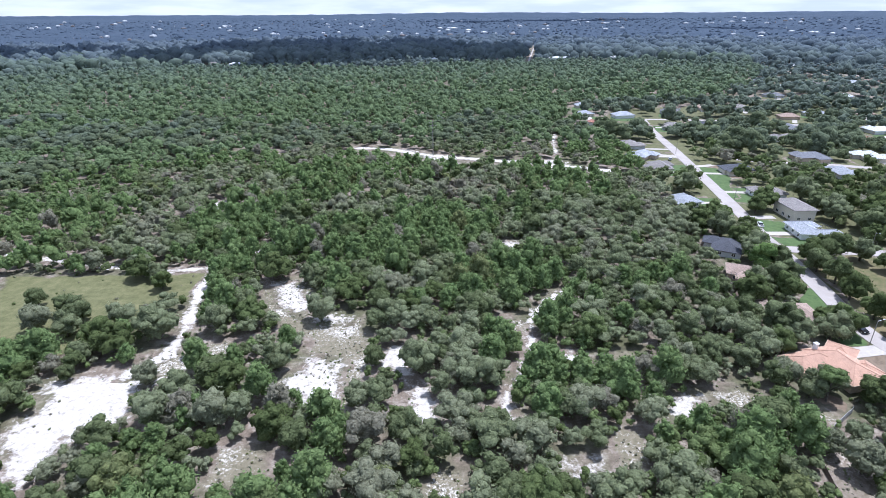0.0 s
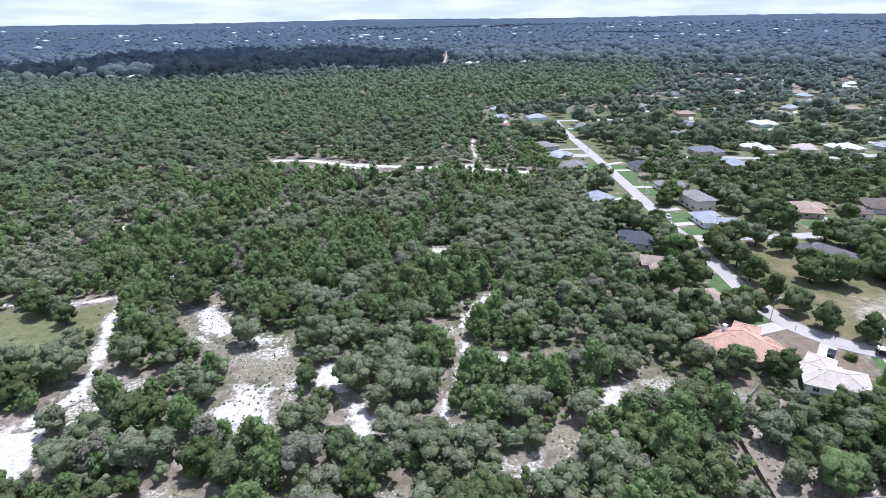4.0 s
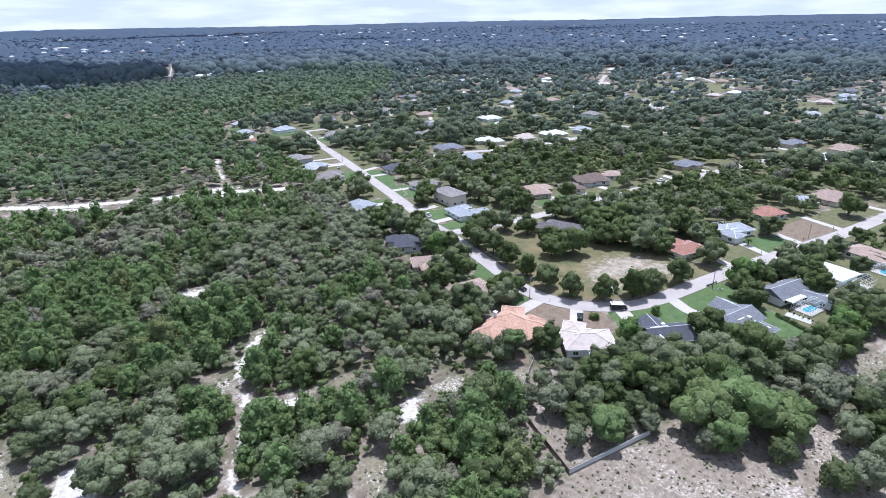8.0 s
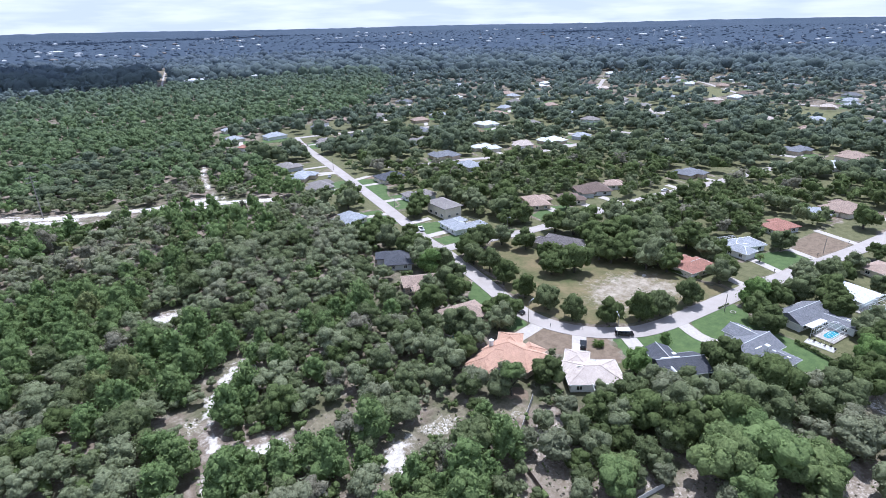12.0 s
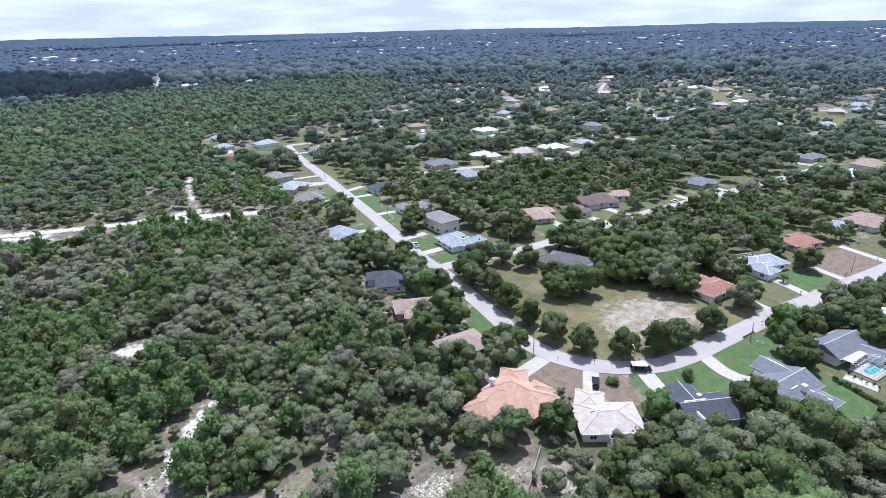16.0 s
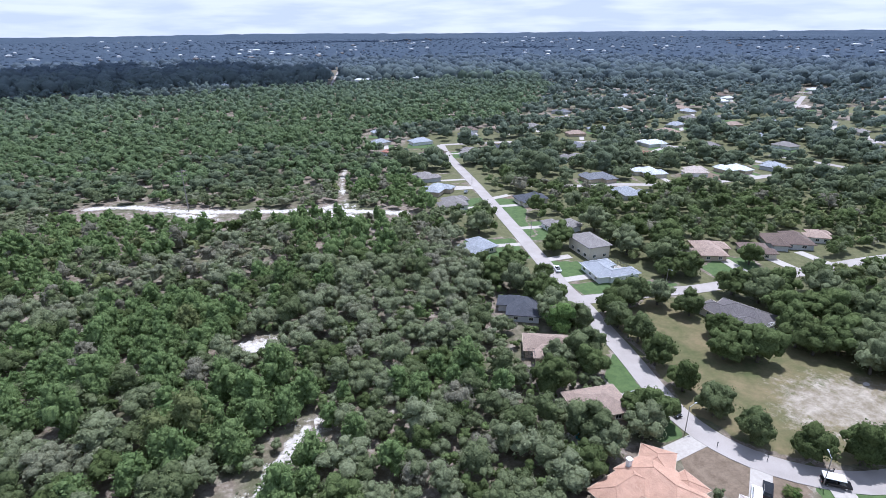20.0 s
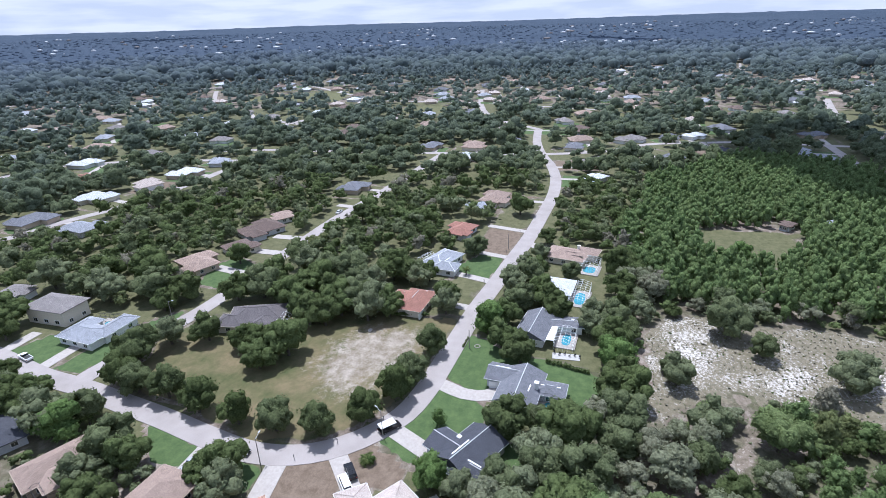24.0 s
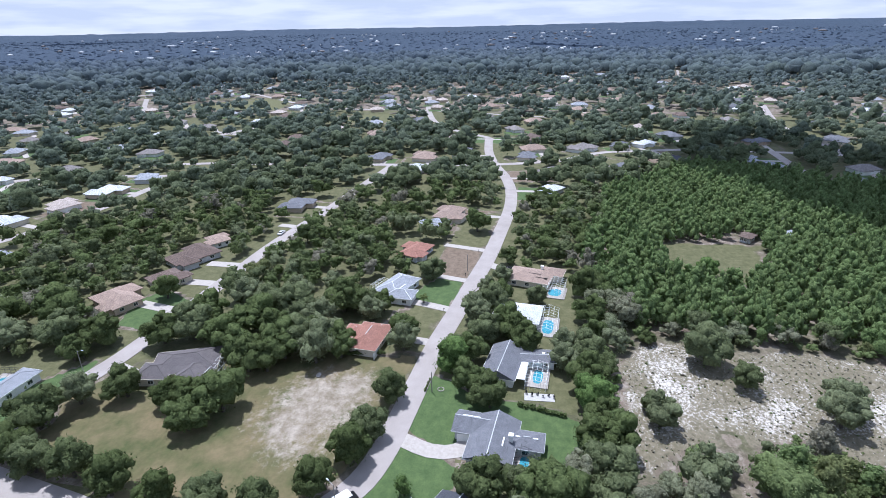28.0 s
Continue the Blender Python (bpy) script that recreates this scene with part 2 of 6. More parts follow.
# ---- mesh helpers ----
def mesh_object(name, verts, faces, mat, parent=None, label="", smooth=False):
    me = bpy.data.meshes.new(name)
    me.from_pydata([tuple(v) for v in verts], [], [tuple(f) for f in faces])
    me.materials.append(mat)
    if smooth:
        me.polygons.foreach_set("use_smooth", [True] * len(me.polygons))
    me.update()
    ob = new(name, me)
    ob.parent = parent
    if label:
        ob["label"] = label
    return ob


def part(name, bm, mat, parent=None, label=""):
    """Links a bmesh as one mesh object under a thing or a part."""
    me = bpy.data.meshes.new(name)
    bm.to_mesh(me)
    bm.free()
    me.materials.append(mat)
    ob = new(name, me)
    ob.parent = parent
    if label:
        ob["label"] = label
    return ob


def box(bm, cx, cy, cz, sx, sy, sz, rz=0.0, bevel=0.0):
    r = bmesh.ops.create_cube(bm, size=1, matrix=pose(cx, cy, cz, 0, 0, rz) @ Matrix.Diagonal((sx, sy, sz, 1)))
    if bevel:
        es = list({e for v in r["verts"] for e in v.link_edges})
        bmesh.ops.bevel(bm, geom=es, offset=bevel, segments=2, affect="EDGES", profile=0.5)
    return bm


def rod(bm, a, b, r0, r1=None, seg=8):
    a, b = Vector(a), Vector(b)
    d = b - a
    m = Matrix.Translation((a + b) / 2) @ d.to_track_quat("Z", "Y").to_matrix().to_4x4()
    bmesh.ops.create_cone(bm, cap_ends=True, segments=seg, radius1=r0, radius2=r0 if r1 is None else r1, depth=d.length, matrix=m)
    return bm


def thing(name, x, y, z=0.0, rz=0.0, label="", category="", group="", kind=""):
    e = new(name)
    e.matrix_world = pose(x, y, z, 0, 0, rz)
    return tagged(e, label, category, group, kind)


# ---- plan: streets, clearings, lots ----
ROADS = {
    "main": (6.4, [(150, 470), (141, 425), (131, 352), (124.5, 310), (116.5, 259), (110.3, 222), (106.3, 202), (105, 187), (102.6, 171),
                   (100, 154), (97.3, 140), (95.6, 129), (96.2, 120), (98.6, 113), (102.6, 107), (108.5, 101.6), (116, 97.2), (126, 95),
                   (138, 94), (154, 93), (172, 91.8), (192, 89.3), (213, 87), (238, 84), (267, 82), (303, 80.2), (336, 82), (367, 88), (398, 97.5),
                   (436, 105.5), (475, 110), (489, 111)]),
    "north": (6.2, [(106, 188.5), (124, 186), (141, 183.4), (155, 181.6), (195, 180.3), (236, 179.3), (261, 176.8), (291, 173.3), (323, 171.2), (354, 168.6), (388, 166)]),
    "cross": (6.0, [(366, 345), (378, 300), (381, 259), (385, 209), (388, 177), (390, 150), (393, 120), (397, 98)]),
    "east": (6.0, [(397, 97), (404, 75), (415, 52), (441, 25), (452, -12), (458, -42), (455, -95), (448, -160), (445, -260)]),
    "east_spur": (6.0, [(455, -94), (416, -93), (375, -92)]),
    "upper": (6.0, [(160, 330), (190, 318), (212, 313), (232, 305), (258, 299), (294, 297), (316, 297), (345, 290), (372, 283)]),
    "far_east": (7.0, [(700, -165), (618, -146), (569, -137), (520, -138), (452, -140)]),
    "far_north": (3.6, [(129, 955), (137, 1018), (220, 1450), (346, 2048)]),
    "top": (6.0, [(150, 470), (205, 462), (262, 440), (300, 430), (330, 372), (345, 290)]),
}
SANDS = {
    "white_clearing": ("sand", [(-131, 110), (-112, 112), (-107, 109), (-102, 93), (-105, 89), (-112, 88), (-112, 78), (-117, 74), (-128, 90), (-126, 98)]),
    "sandy_glade": ("sandy", [(-93, 167), (-78, 170), (-69, 146), (-53, 141), (-49, 119), (-50, 105), (-55, 94), (-63, 98), (-73, 107), (-66, 112), (-66, 125), (-82, 142)]),
    "glade_sand": ("sand", [(-66, 118), (-58, 116), (-54, 104), (-56, 95), (-63, 99), (-72, 108), (-64, 112)]),
    "glade_sand_b": ("sand", [(-88, 163), (-80, 164), (-72, 148), (-74, 142), (-82, 148)]),
    "glade_sand_c": ("sand", [(-70, 144), (-56, 141), (-57, 136), (-69, 139)]),
    "track_side": ("sandy", [(-113, 122), (-88, 128), (-84, 121), (-95, 117), (-98, 109), (-111, 110)]),
    "pit_a": ("sandy", [(-78, 74), (-77, 85), (-68, 84), (-67, 74)]),
    "pit_b": ("sand", [(-38, 106), (-33, 106), (-32, 91), (-36, 92)]),
    "pit_c": ("sandy", [(-32, 70), (-30, 77), (-24, 77), (-26, 69)]),
    "pit_d": ("sand", [(-46, 116), (-42, 123), (-35, 123), (-39, 109)]),
    "pit_e": ("sand", [(0, 119), (10, 118), (10, 112), (4, 112)]),
    "pit_f": ("sand", [(-5, 79), (4, 80), (5, 75), (-3, 75)]),
    "pit_g": ("sandy", [(6, 76), (10, 89), (16, 88), (13, 79)]),
    "pit_h": ("sand", [(5, 144), (8, 156), (12, 155), (10, 145)]),
    "pit_i": ("sand", [(-7, 198), (4, 201), (5, 190), (-5, 190)]),
    "pit_j": ("sand", [(24, 92), (26, 98), (34, 100), (29, 92)]),
    "pit_k": ("sandy", [(-9, 138), (-3, 138), (-3, 131), (-8, 131)]),
    "pit_l": ("sandy", [(14, 115), (23, 121), (24, 117), (17, 112)]),
    "pit_m": ("sand", [(-143, 256), (-137, 256), (-133, 242), (-139, 242)]),
    "pit_n": ("sandy", [(38, 100), (46, 104), (48, 98), (40, 95)]),
    "pit_o": ("sandy", [(54, 94), (60, 97), (64, 91), (57, 88)]),
    "pole_clearing": ("sand", [(-51, 367), (-34, 351), (-17, 345), (-16, 326), (-33, 335), (-46, 350)]),
    "cutline_clearing": ("sand", [(33, 332), (52, 332), (50, 306), (36, 311)]),
    "fenced_sand": ("dry", [(50, 78), (61, 87), (70, 84), (64, 73), (70, 66), (69, 58), (45, 60)]),
    "sand_field": ("dry", [(42, 58.5), (55, 57.5), (68, 56), (83, 57), (88, 51), (95, 44), (102, 35), (105, 24), (101, 8), (88, 2), (70, 12), (45, 30), (26, 46), (34, 56)]),
    "east_field": ("sandy", [(168, 40), (179, 33), (184, 21), (180, 8), (182, -10), (178, -34), (160, -40), (140, -24), (138, -6), (146, 3), (140, 16), (136, 30), (125, 38), (133, 43), (151, 39)]),
}
TRACKS = {
    "white_track": (3.6, [(-113, 111), (-105, 121), (-107, 138), (-111, 160), (-111.5, 177), (-107, 185), (-95, 201)]),
    "side_track": (3.0, [(-205, 194), (-171, 184), (-148, 178), (-127, 175), (-112, 178)]),
    "bush_path": (2.3, [(9, 153), (-1, 138), (-2.5, 127), (-6, 116), (-10, 108), (-14, 99), (-13, 90)]),
    "cut_road": (6.4, [(-82, 370), (-62, 366), (-34, 347), (2, 334), (33, 324), (50, 317), (74, 304)]),
    "cut_branch": (2.0, [(48, 325), (49, 339), (53, 373), (58, 398), (62, 413)]),
    "field_path": (1.8, [(142, 18), (134, 18.5), (122, 21), (112, 25)]),
}
GREENS = {
    "meadow": ("meadow", [(-185, 171), (-154, 172), (-129, 172), (-114, 173), (-112, 154), (-117, 147), (-127, 136), (-134, 122), (-152, 124), (-178, 140)]),
    "grass_lot": ("lot", [(109, 178), (138, 181), (150, 170), (165, 128), (166, 110), (165, 97), (141, 97), (125, 99), (114, 103), (106, 109), (101, 118), (100, 130), (104.5, 146), (106, 160)]),
    "bare_patch": ("bare", [(128, 130), (141, 130), (153, 122.5), (156, 106), (147, 101.5), (134, 104.5), (121, 109.5), (118, 120)]),
    "lawn_gray_house": ("lawn", [(155, 90), (153, 84), (147, 77), (147, 66), (146, 57), (141, 50), (128, 50), (124, 57), (125, 68), (126, 78), (130, 86), (133, 91.5)]),
    "lawn_front": ("lawn", [(130, 92), (125.5, 82), (122, 77), (116, 79), (112, 83), (107, 87.5), (112.5, 96.3), (120, 93.5)]),
    "lawn_back": ("lawn", [(108, 75), (113, 69), (114, 62), (107, 59), (102, 66), (102, 73)]),
    "brown_yard": ("soil", [(96, 116), (99.5, 108.6), (92, 102), (87, 104), (84, 112), (87, 117)]),
    "brown_yard_b": ("soil", [(101, 105.5), (106.5, 100.5), (101, 90), (94, 91), (92.5, 98)]),
    "pine_soil": ("soil", [(57, 93), (61, 99), (67, 100), (68, 95), (63, 91)]),
    "lawn_verge": ("lawn", [(106.5, 100.2), (109.5, 97), (105, 89), (101, 90.5)]),
    "lawn_tan": ("lawn", [(87, 134.2), (92.8, 134.2), (92, 121), (86, 120), (84, 125)]),
    "lawn_tan_b": ("lawn", [(98, 157), (94, 141), (94, 138.4), (88, 138.4), (88, 147)]),
    "lawn_mid": ("yard", [(165, 111), (186, 108), (198, 105), (191, 92.8), (173, 95), (165, 96)]),
    "lawn_blue": ("lawn", [(200, 108), (216, 100), (214, 90.4), (194, 93), (197, 101)]),
    "soil_lot": ("soil", [(227, 103), (247, 102.5), (243.5, 87.4), (217, 90.5), (219.5, 99)]),
    "lawn_far": ("yard", [(250, 103), (285, 102), (296, 85), (290, 84), (246, 87)]),
    "lawn_corner": ("lawn", [(109, 201), (119, 199), (134, 196), (148, 187), (139, 186), (124, 189), (110, 192)]),
    "lawn_corner_b": ("lawn", [(113, 223), (124, 218), (123, 207), (113, 203.5), (110, 207)]),
    "lawn_long": ("lawn", [(128, 314), (140, 307), (136, 288), (126, 270), (123, 253), (119, 252), (124, 285)]),
    "lawn_north": ("lawn", [(165, 197), (180, 202), (192, 198), (185, 184), (165, 186)]),
    "lawn_hole": ("yard", [(264, 14), (267, -13), (266, -27), (234, -18), (223, -3), (227, 14), (246, 14)]),
}
DRIVES = [(4.6, [(96, 119), (83, 117)]), (4.2, [(100.8, 108), (90, 98.5)]), (4.6, [(111, 99), (105, 87)]), (4.4, [(130.5, 93.5), (127.4, 85), (128.3, 79), (132, 76)]),
          (6.0, [(95.5, 136.2), (84.5, 136.2)]), (3.6, [(171, 91), (172.8, 103)]), (3.6, [(192, 90), (195, 100.5), (196.5, 108)]), (3.2, [(214.8, 87), (218, 101)]),
          (3.4, [(245, 84), (249.5, 104)]), (4.5, [(232, 84), (225, 73)]), (4.0, [(106, 205), (122, 204.5)]), (4.0, [(124, 312), (139, 316)]), (4.0, [(128, 338), (112, 345)]),
          (4.0, [(110, 224.5), (124, 224.5)]), (4.5, [(177, 181), (180.5, 200)]), (4.5, [(199, 180), (199, 194)]), (4.5, [(216, 180), (216, 196)]), (4.0, [(262, 177), (263.5, 188)]), (4.0, [(146, 182.5), (141, 167)])]
SUBURB = [(86, 75), (86, 215), (92, 330), (98, 440), (140, 520), (330, 560), (520, 560), (640, 300), (620, -220), (360, -220), (340, 30), (250, 45), (150, 46), (120, 60)]
PLANTED = [(232, 36), (322, 34), (400, -30), (360, -120), (180, -140), (185, -45), (188, 34)]
FIELDS = [[(602, 547), (676, 537), (740, 450), (770, 437), (737, 364), (612, 340), (607, 451)], [(575, 297), (638, 254), (620, 184), (545, 214), (541, 271)], [(557, -164), (546, -210), (509, -190), (518, -157)], [(290, 408), (302, 391), (276, 376), (262, 385)], [(520, 60), (580, 80), (600, 40), (540, 20)]]
FIELDS = [[(sum(q[0] for q in f) / len(f) * 0.3 + x * 0.7, sum(q[1] for q in f) / len(f) * 0.3 + y * 0.7) for x, y in f] for f in FIELDS]
WOODS_EDGE = [(-400, 520), (120, 545), (260, 560), (330, 640), (460, 830), (520, 1000), (140, 1040), (-100, 900), (-500, 980), (-900, 1000)]


def inside(px, py, poly):
    hit = np.zeros(px.shape, bool)
    k = len(poly)
    for i in range(k):
        (x0, y0), (x1, y1) = poly[i], poly[(i + 1) % k]
        if y0 != y1:
            hit ^= ((y0 > py) != (y1 > py)) & (px < (x1 - x0) * (py - y0) / (y1 - y0) + x0)
    return hit


def line_gap(px, py, line, closed=False):
    best = np.full(px.shape, 1e9)
    pts = list(line) + ([line[0]] if closed else [])
    for (x0, y0), (x1, y1) in zip(pts, pts[1:]):
        dx, dy = x1 - x0, y1 - y0
        t = np.clip(((px - x0) * dx + (py - y0) * dy) / (dx * dx + dy * dy + 1e-9), 0, 1)
        best = np.minimum(best, np.hypot(px - x0 - t * dx, py - y0 - t * dy))
    return best


def smooth_line(pts, step=3.0):
    """A rounded polyline through the points (Catmull-Rom)."""
    p = [Vector((*q, 0)) for q in pts]
    p = [p[0] * 2 - p[1]] + p + [p[-1] * 2 - p[-2]]
    out = []
    for a, b, c, d in zip(p, p[1:], p[2:], p[3:]):
        k = max(2, int((c - b).length / step))
        for i in range(k):
            t = i / k
            out.append(0.5 * ((2 * b) + (c - a) * t + (2 * a - 5 * b + 4 * c - d) * t * t + (3 * b - a - 3 * c + d) * t ** 3))
    out.append(p[-2])
    return [(v.x, v.y) for v in out]


def terrain(x, y):
    """Level ground that rises slowly to low ridges in the distance."""
    r = np.hypot(x, y)
    far = np.clip((r - 1500) / 3300, 0, 1)
    return far ** 1.5 * 68 + far * 5 * np.sin(x * 0.0021 + 1.0) * np.sin(y * 0.0017)


def vnoise(x, y, s, seed):
    """Smooth value noise in 0..1, on arrays."""
    g = np.random.default_rng(seed).random((256, 256))
    u, v = x / s + 1000.0, y / s + 1000.0
    i, j = np.floor(u).astype(int), np.floor(v).astype(int)
    fu, fv = u - i, v - j
    fu, fv = fu * fu * (3 - 2 * fu), fv * fv * (3 - 2 * fv)
    i0, i1, j0, j1 = i % 256, (i + 1) % 256, j % 256, (j + 1) % 256
    return (g[j0, i0] * (1 - fu) + g[j0, i1] * fu) * (1 - fv) + (g[j1, i0] * (1 - fu) + g[j1, i1] * fu) * fv


def vnoise_at(x, y):
    return float(vnoise(np.array([x]), np.array([y]), 160, 31)[0])


# ---- ground ----
def ground_sheet():
    rad = np.concatenate([np.linspace(0, 600, 25)[1:], np.geomspace(640, 4890, 40)])
    ang = np.linspace(0, 2 * np.pi, 181)[:-1]
    vs, fs = [(0.0, 0.0, 0.0)], []
    for r in rad:
        for a in ang:
            x, y = r * math.sin(a), r * math.cos(a)
            vs.append((x, y, float(terrain(x, y))))
    k = len(ang)
    fs += [(0, 1 + (i + 1) % k, 1 + i) for i in range(k)]
    for j in range(len(rad) - 1):
        o = 1 + j * k
        fs += [(o + i, o + (i + 1) % k, o + k + (i + 1) % k, o + k + i) for i in range(k)]
    return tagged(mesh_object("ground", vs, fs, M_GROUND, smooth=True), "scrub floor of leaf litter, dry grass and sand specks", "ground", kind="structure")


ground_sheet()


def patch(name, poly, mat, z, label, cell=1.6, soft=3.0, wild=1.6, width=0.0):
    """A thin cover on the ground inside a wavy outline; its weight runs from 0 at the edge to 1 inside."""
    xs, ys = [p[0] for p in poly], [p[1] for p in poly]
    gx = np.arange(min(xs) - 3 - width, max(xs) + 3 + width, cell)
    gy = np.arange(min(ys) - 3 - width, max(ys) + 3 + width, cell)
    X, Y = np.meshgrid(gx, gy)
    wob = (vnoise(X, Y, 5.5, int(z * 2000) % 97) * 0.65 + vnoise(X, Y, 2.2, 3) * 0.35 - 0.5) * 2 * wild
    d = (width / 2 - line_gap(X, Y, poly) if width else line_gap(X, Y, poly, True) * np.where(inside(X, Y, poly), 1, -1)) + wob + soft * 0.3
    keep = d > 0
    w = np.clip(d / soft, 0, 1)
    idx = np.full(X.shape, -1)
    cellmask = np.zeros(X.shape, bool)
    cellmask[:-1, :-1] = keep[:-1, :-1] | keep[1:, :-1] | keep[:-1, 1:] | keep[1:, 1:]
    used = cellmask.copy()
    used[1:, :] |= cellmask[:-1, :]
    used[:, 1:] |= cellmask[:, :-1]
    used[1:, 1:] |= cellmask[:-1, :-1]
    idx[used] = np.arange(used.sum())
    vs = np.stack([X[used], Y[used], np.full(used.sum(), z)], 1)
    j, i = np.nonzero(cellmask)
    fs = np.stack([idx[j, i], idx[j, i + 1], idx[j + 1, i + 1], idx[j + 1, i]], 1)
    ob = mesh_object(name, vs.tolist(), fs.tolist(), mat)
    ob.data.attributes.new("inner", "FLOAT", "POINT").data.foreach_set("value", w[used].astype(np.float32))
    return tagged(ob, label, name.replace("_", " "), kind="structure")


COVER = {"dry": (M_DRYFIELD, "sandy_field", "pale sandy field of dry trampled grass"), "sand": (M_SAND, "sand_clearing", "bright white sand clearing among scrub oaks"), "sandy": (M_SANDY, "scrub_clearing", "sandy clearing with dry tufts and white sand"),
         "meadow": (M_MEADOW, "meadow", "rough olive grass meadow beside the sand track"), "lawn": (M_LAWN, "lawn", "mown bright green lawn beside the street"),
         "yard": (M_YARD, "yard_grass", "dry patchy yard grass beside the street"), "soil": (M_SOIL, "bare_yard", "bare brown soil yard with thin grass"),
         "lot": (M_LOT, "grass_lot", "open lot of worn olive grass inside the street bend"), "bare": (M_BARE, "bare_sand", "worn sandy patch in the grass lot")}
patch("yard_ground", SUBURB, M_YARD, 0.012, "patchy yard grass under the street trees", cell=7.0, soft=20, wild=6)
for k, poly in enumerate(FIELDS):
    patch("field", poly, M_MEADOW, 0.05 + 0.001 * k, "open mown field among far houses", cell=6.0, soft=6, wild=3)
for k, (what, poly) in enumerate([*GREENS.values(), *SANDS.values()]):
    mat, nm, lab = COVER[what]
    base = 0.042 if what == "bare" else 0.07 if what == "sand" else 0.03
    patch(nm, poly, mat, base + 0.0005 * k, lab, soft=11.0 if what == "bare" else 1.0 if what in ("lawn", "soil") else 4.0, wild=0.5 if what in ("lawn", "soil") else 3.0)


def strip(name, line, width, mat, z, label, category, thick=0.06, ragged=0.0, parent=None, kind="structure"):
    pts = smooth_line(line)
    vs, fs = [], []
    for i, (x, y) in enumerate(pts):
        a, b = pts[max(0, i - 1)], pts[min(len(pts) - 1, i + 1)]
        t = Vector((b[0] - a[0], b[1] - a[1])).normalized()
        h = float(terrain(x, y))
        l, r = (width / 2 + ragged * noise.noise(Vector((x * 0.25, y * 0.25, s))) for s in (1, 9))
        for s, dz in ((l, -thick), (l, 0), (-r, 0), (-r, -thick)):
            vs.append((x - t.y * s, y + t.x * s, z + dz + h))
    for i in range(len(pts) - 1):
        o = 4 * i
        fs += [(o + k, o + k + 1, o + k + 5, o + k + 4) for k in range(3)]
    ob = mesh_object(name, vs, fs, mat, parent)
    at = ob.data.attributes.new("inner", "FLOAT", "POINT")
    at.data.foreach_set("value", [0.0, 0.42 if ragged else 1, 0.42 if ragged else 1, 0.0] * len(pts))
    return tagged(ob, label, category, kind=kind) if label else ob


for k, (nm, (w, line)) in enumerate(ROADS.items()):
    strip("road", line, w, M_ROAD, 0.16 - 0.004 * k, "pale grey asphalt street without markings", "road", 0.2)
for k, (nm, (w, line)) in enumerate(TRACKS.items()):
    patch("sand_track", smooth_line(line, 6.0), M_DRYFIELD if nm == "field_path" else M_SAND, 0.105 + 0.002 * k, "white sand track through the scrub", cell=0.8 if abs(line[0][1]) < 200 else 1.5, soft=2.0, wild=1.9, width=w)
for k, (w, line) in enumerate(DRIVES):
    strip("driveway", line, w, M_DRIVE, 0.125 + 0.001 * k, "pale concrete driveway from street to garage", "driveway", 0.12)

# ---- houses ----
def roof_material(name, lo, hi, rough=0.9, rows=2.6):
    m, n, l, b = material(name, rough)
    c = n.new("ShaderNodeTexCoord")
    t = n.new("ShaderNodeTexBrick")
    t.inputs["Scale"].default_value = rows
    t.inputs["Mortar Size"].default_value = 0.03
    t.inputs["Color1"].default_value, t.inputs["Color2"].default_value = (*lo, 1), (*hi, 1)
    t.inputs["Mortar"].default_value = (*(v * 0.6 for v in lo), 1)
    l.new(c.outputs["Object"], t.inputs["Vector"])
    col = mix(n, l, 0.5, t.outputs[0], ramp(n, l, noise_node(n, l, 0.5, 5), (0.3, (0.5, 0.5, 0.5)), (0.7, (1, 1, 1))), "MULTIPLY")
    inf = n.new("ShaderNodeObjectInfo")
    col = mix(n, l, 0.35, col, ramp(n, l, inf.outputs["Random"], (0.0, (0.6, 0.6, 0.6)), (1.0, (1, 1, 1))), "MULTIPLY")
    l.new(col, b.inputs["Base Color"])
    bump(n, l, b, t.outputs["Fac"], 0.3, 0.03)
    return m


ROOFS = {
    "orange": roof_material("orange_tile_roof", (0.50, 0.29, 0.20), (0.66, 0.42, 0.31)),
    "pale": roof_material("pale_pink_tile_roof", (0.53, 0.44, 0.385), (0.63, 0.54, 0.485)),
    "white": roof_material("white_roof", (0.62, 0.63, 0.65), (0.76, 0.77, 0.78)),
    "dark": roof_material("dark_slate_shingle", (0.075, 0.078, 0.095), (0.12, 0.122, 0.14)),
    "gray": roof_material("grey_shingle", (0.17, 0.172, 0.19), (0.25, 0.25, 0.27)),
    "lightgray": roof_material("light_grey_shingle", (0.34, 0.35, 0.38), (0.46, 0.47, 0.50)),
    "tan": roof_material("tan_shingle", (0.36, 0.26, 0.21), (0.48, 0.36, 0.29)),
    "brown": roof_material("brown_shingle", (0.17, 0.12, 0.10), (0.25, 0.185, 0.155)),
    "red": roof_material("red_clay_roof", (0.36, 0.17, 0.13), (0.46, 0.24, 0.18)),
    "umber": roof_material("umber_grey_shingle", (0.155, 0.135, 0.135), (0.215, 0.19, 0.188)),
    "warm": roof_material("warm_grey_shingle", (0.25, 0.22, 0.21), (0.34, 0.31, 0.29)),
}
ROOF_WORDS = {"orange": "orange clay tile", "pale": "pale pink tile", "white": "white", "dark": "dark slate-grey shingle", "gray": "grey shingle", "lightgray": "light blue-grey shingle",
              "tan": "tan shingle", "brown": "brown shingle", "red": "red clay tile", "umber": "umber-grey shingle", "warm": "warm grey shingle"}
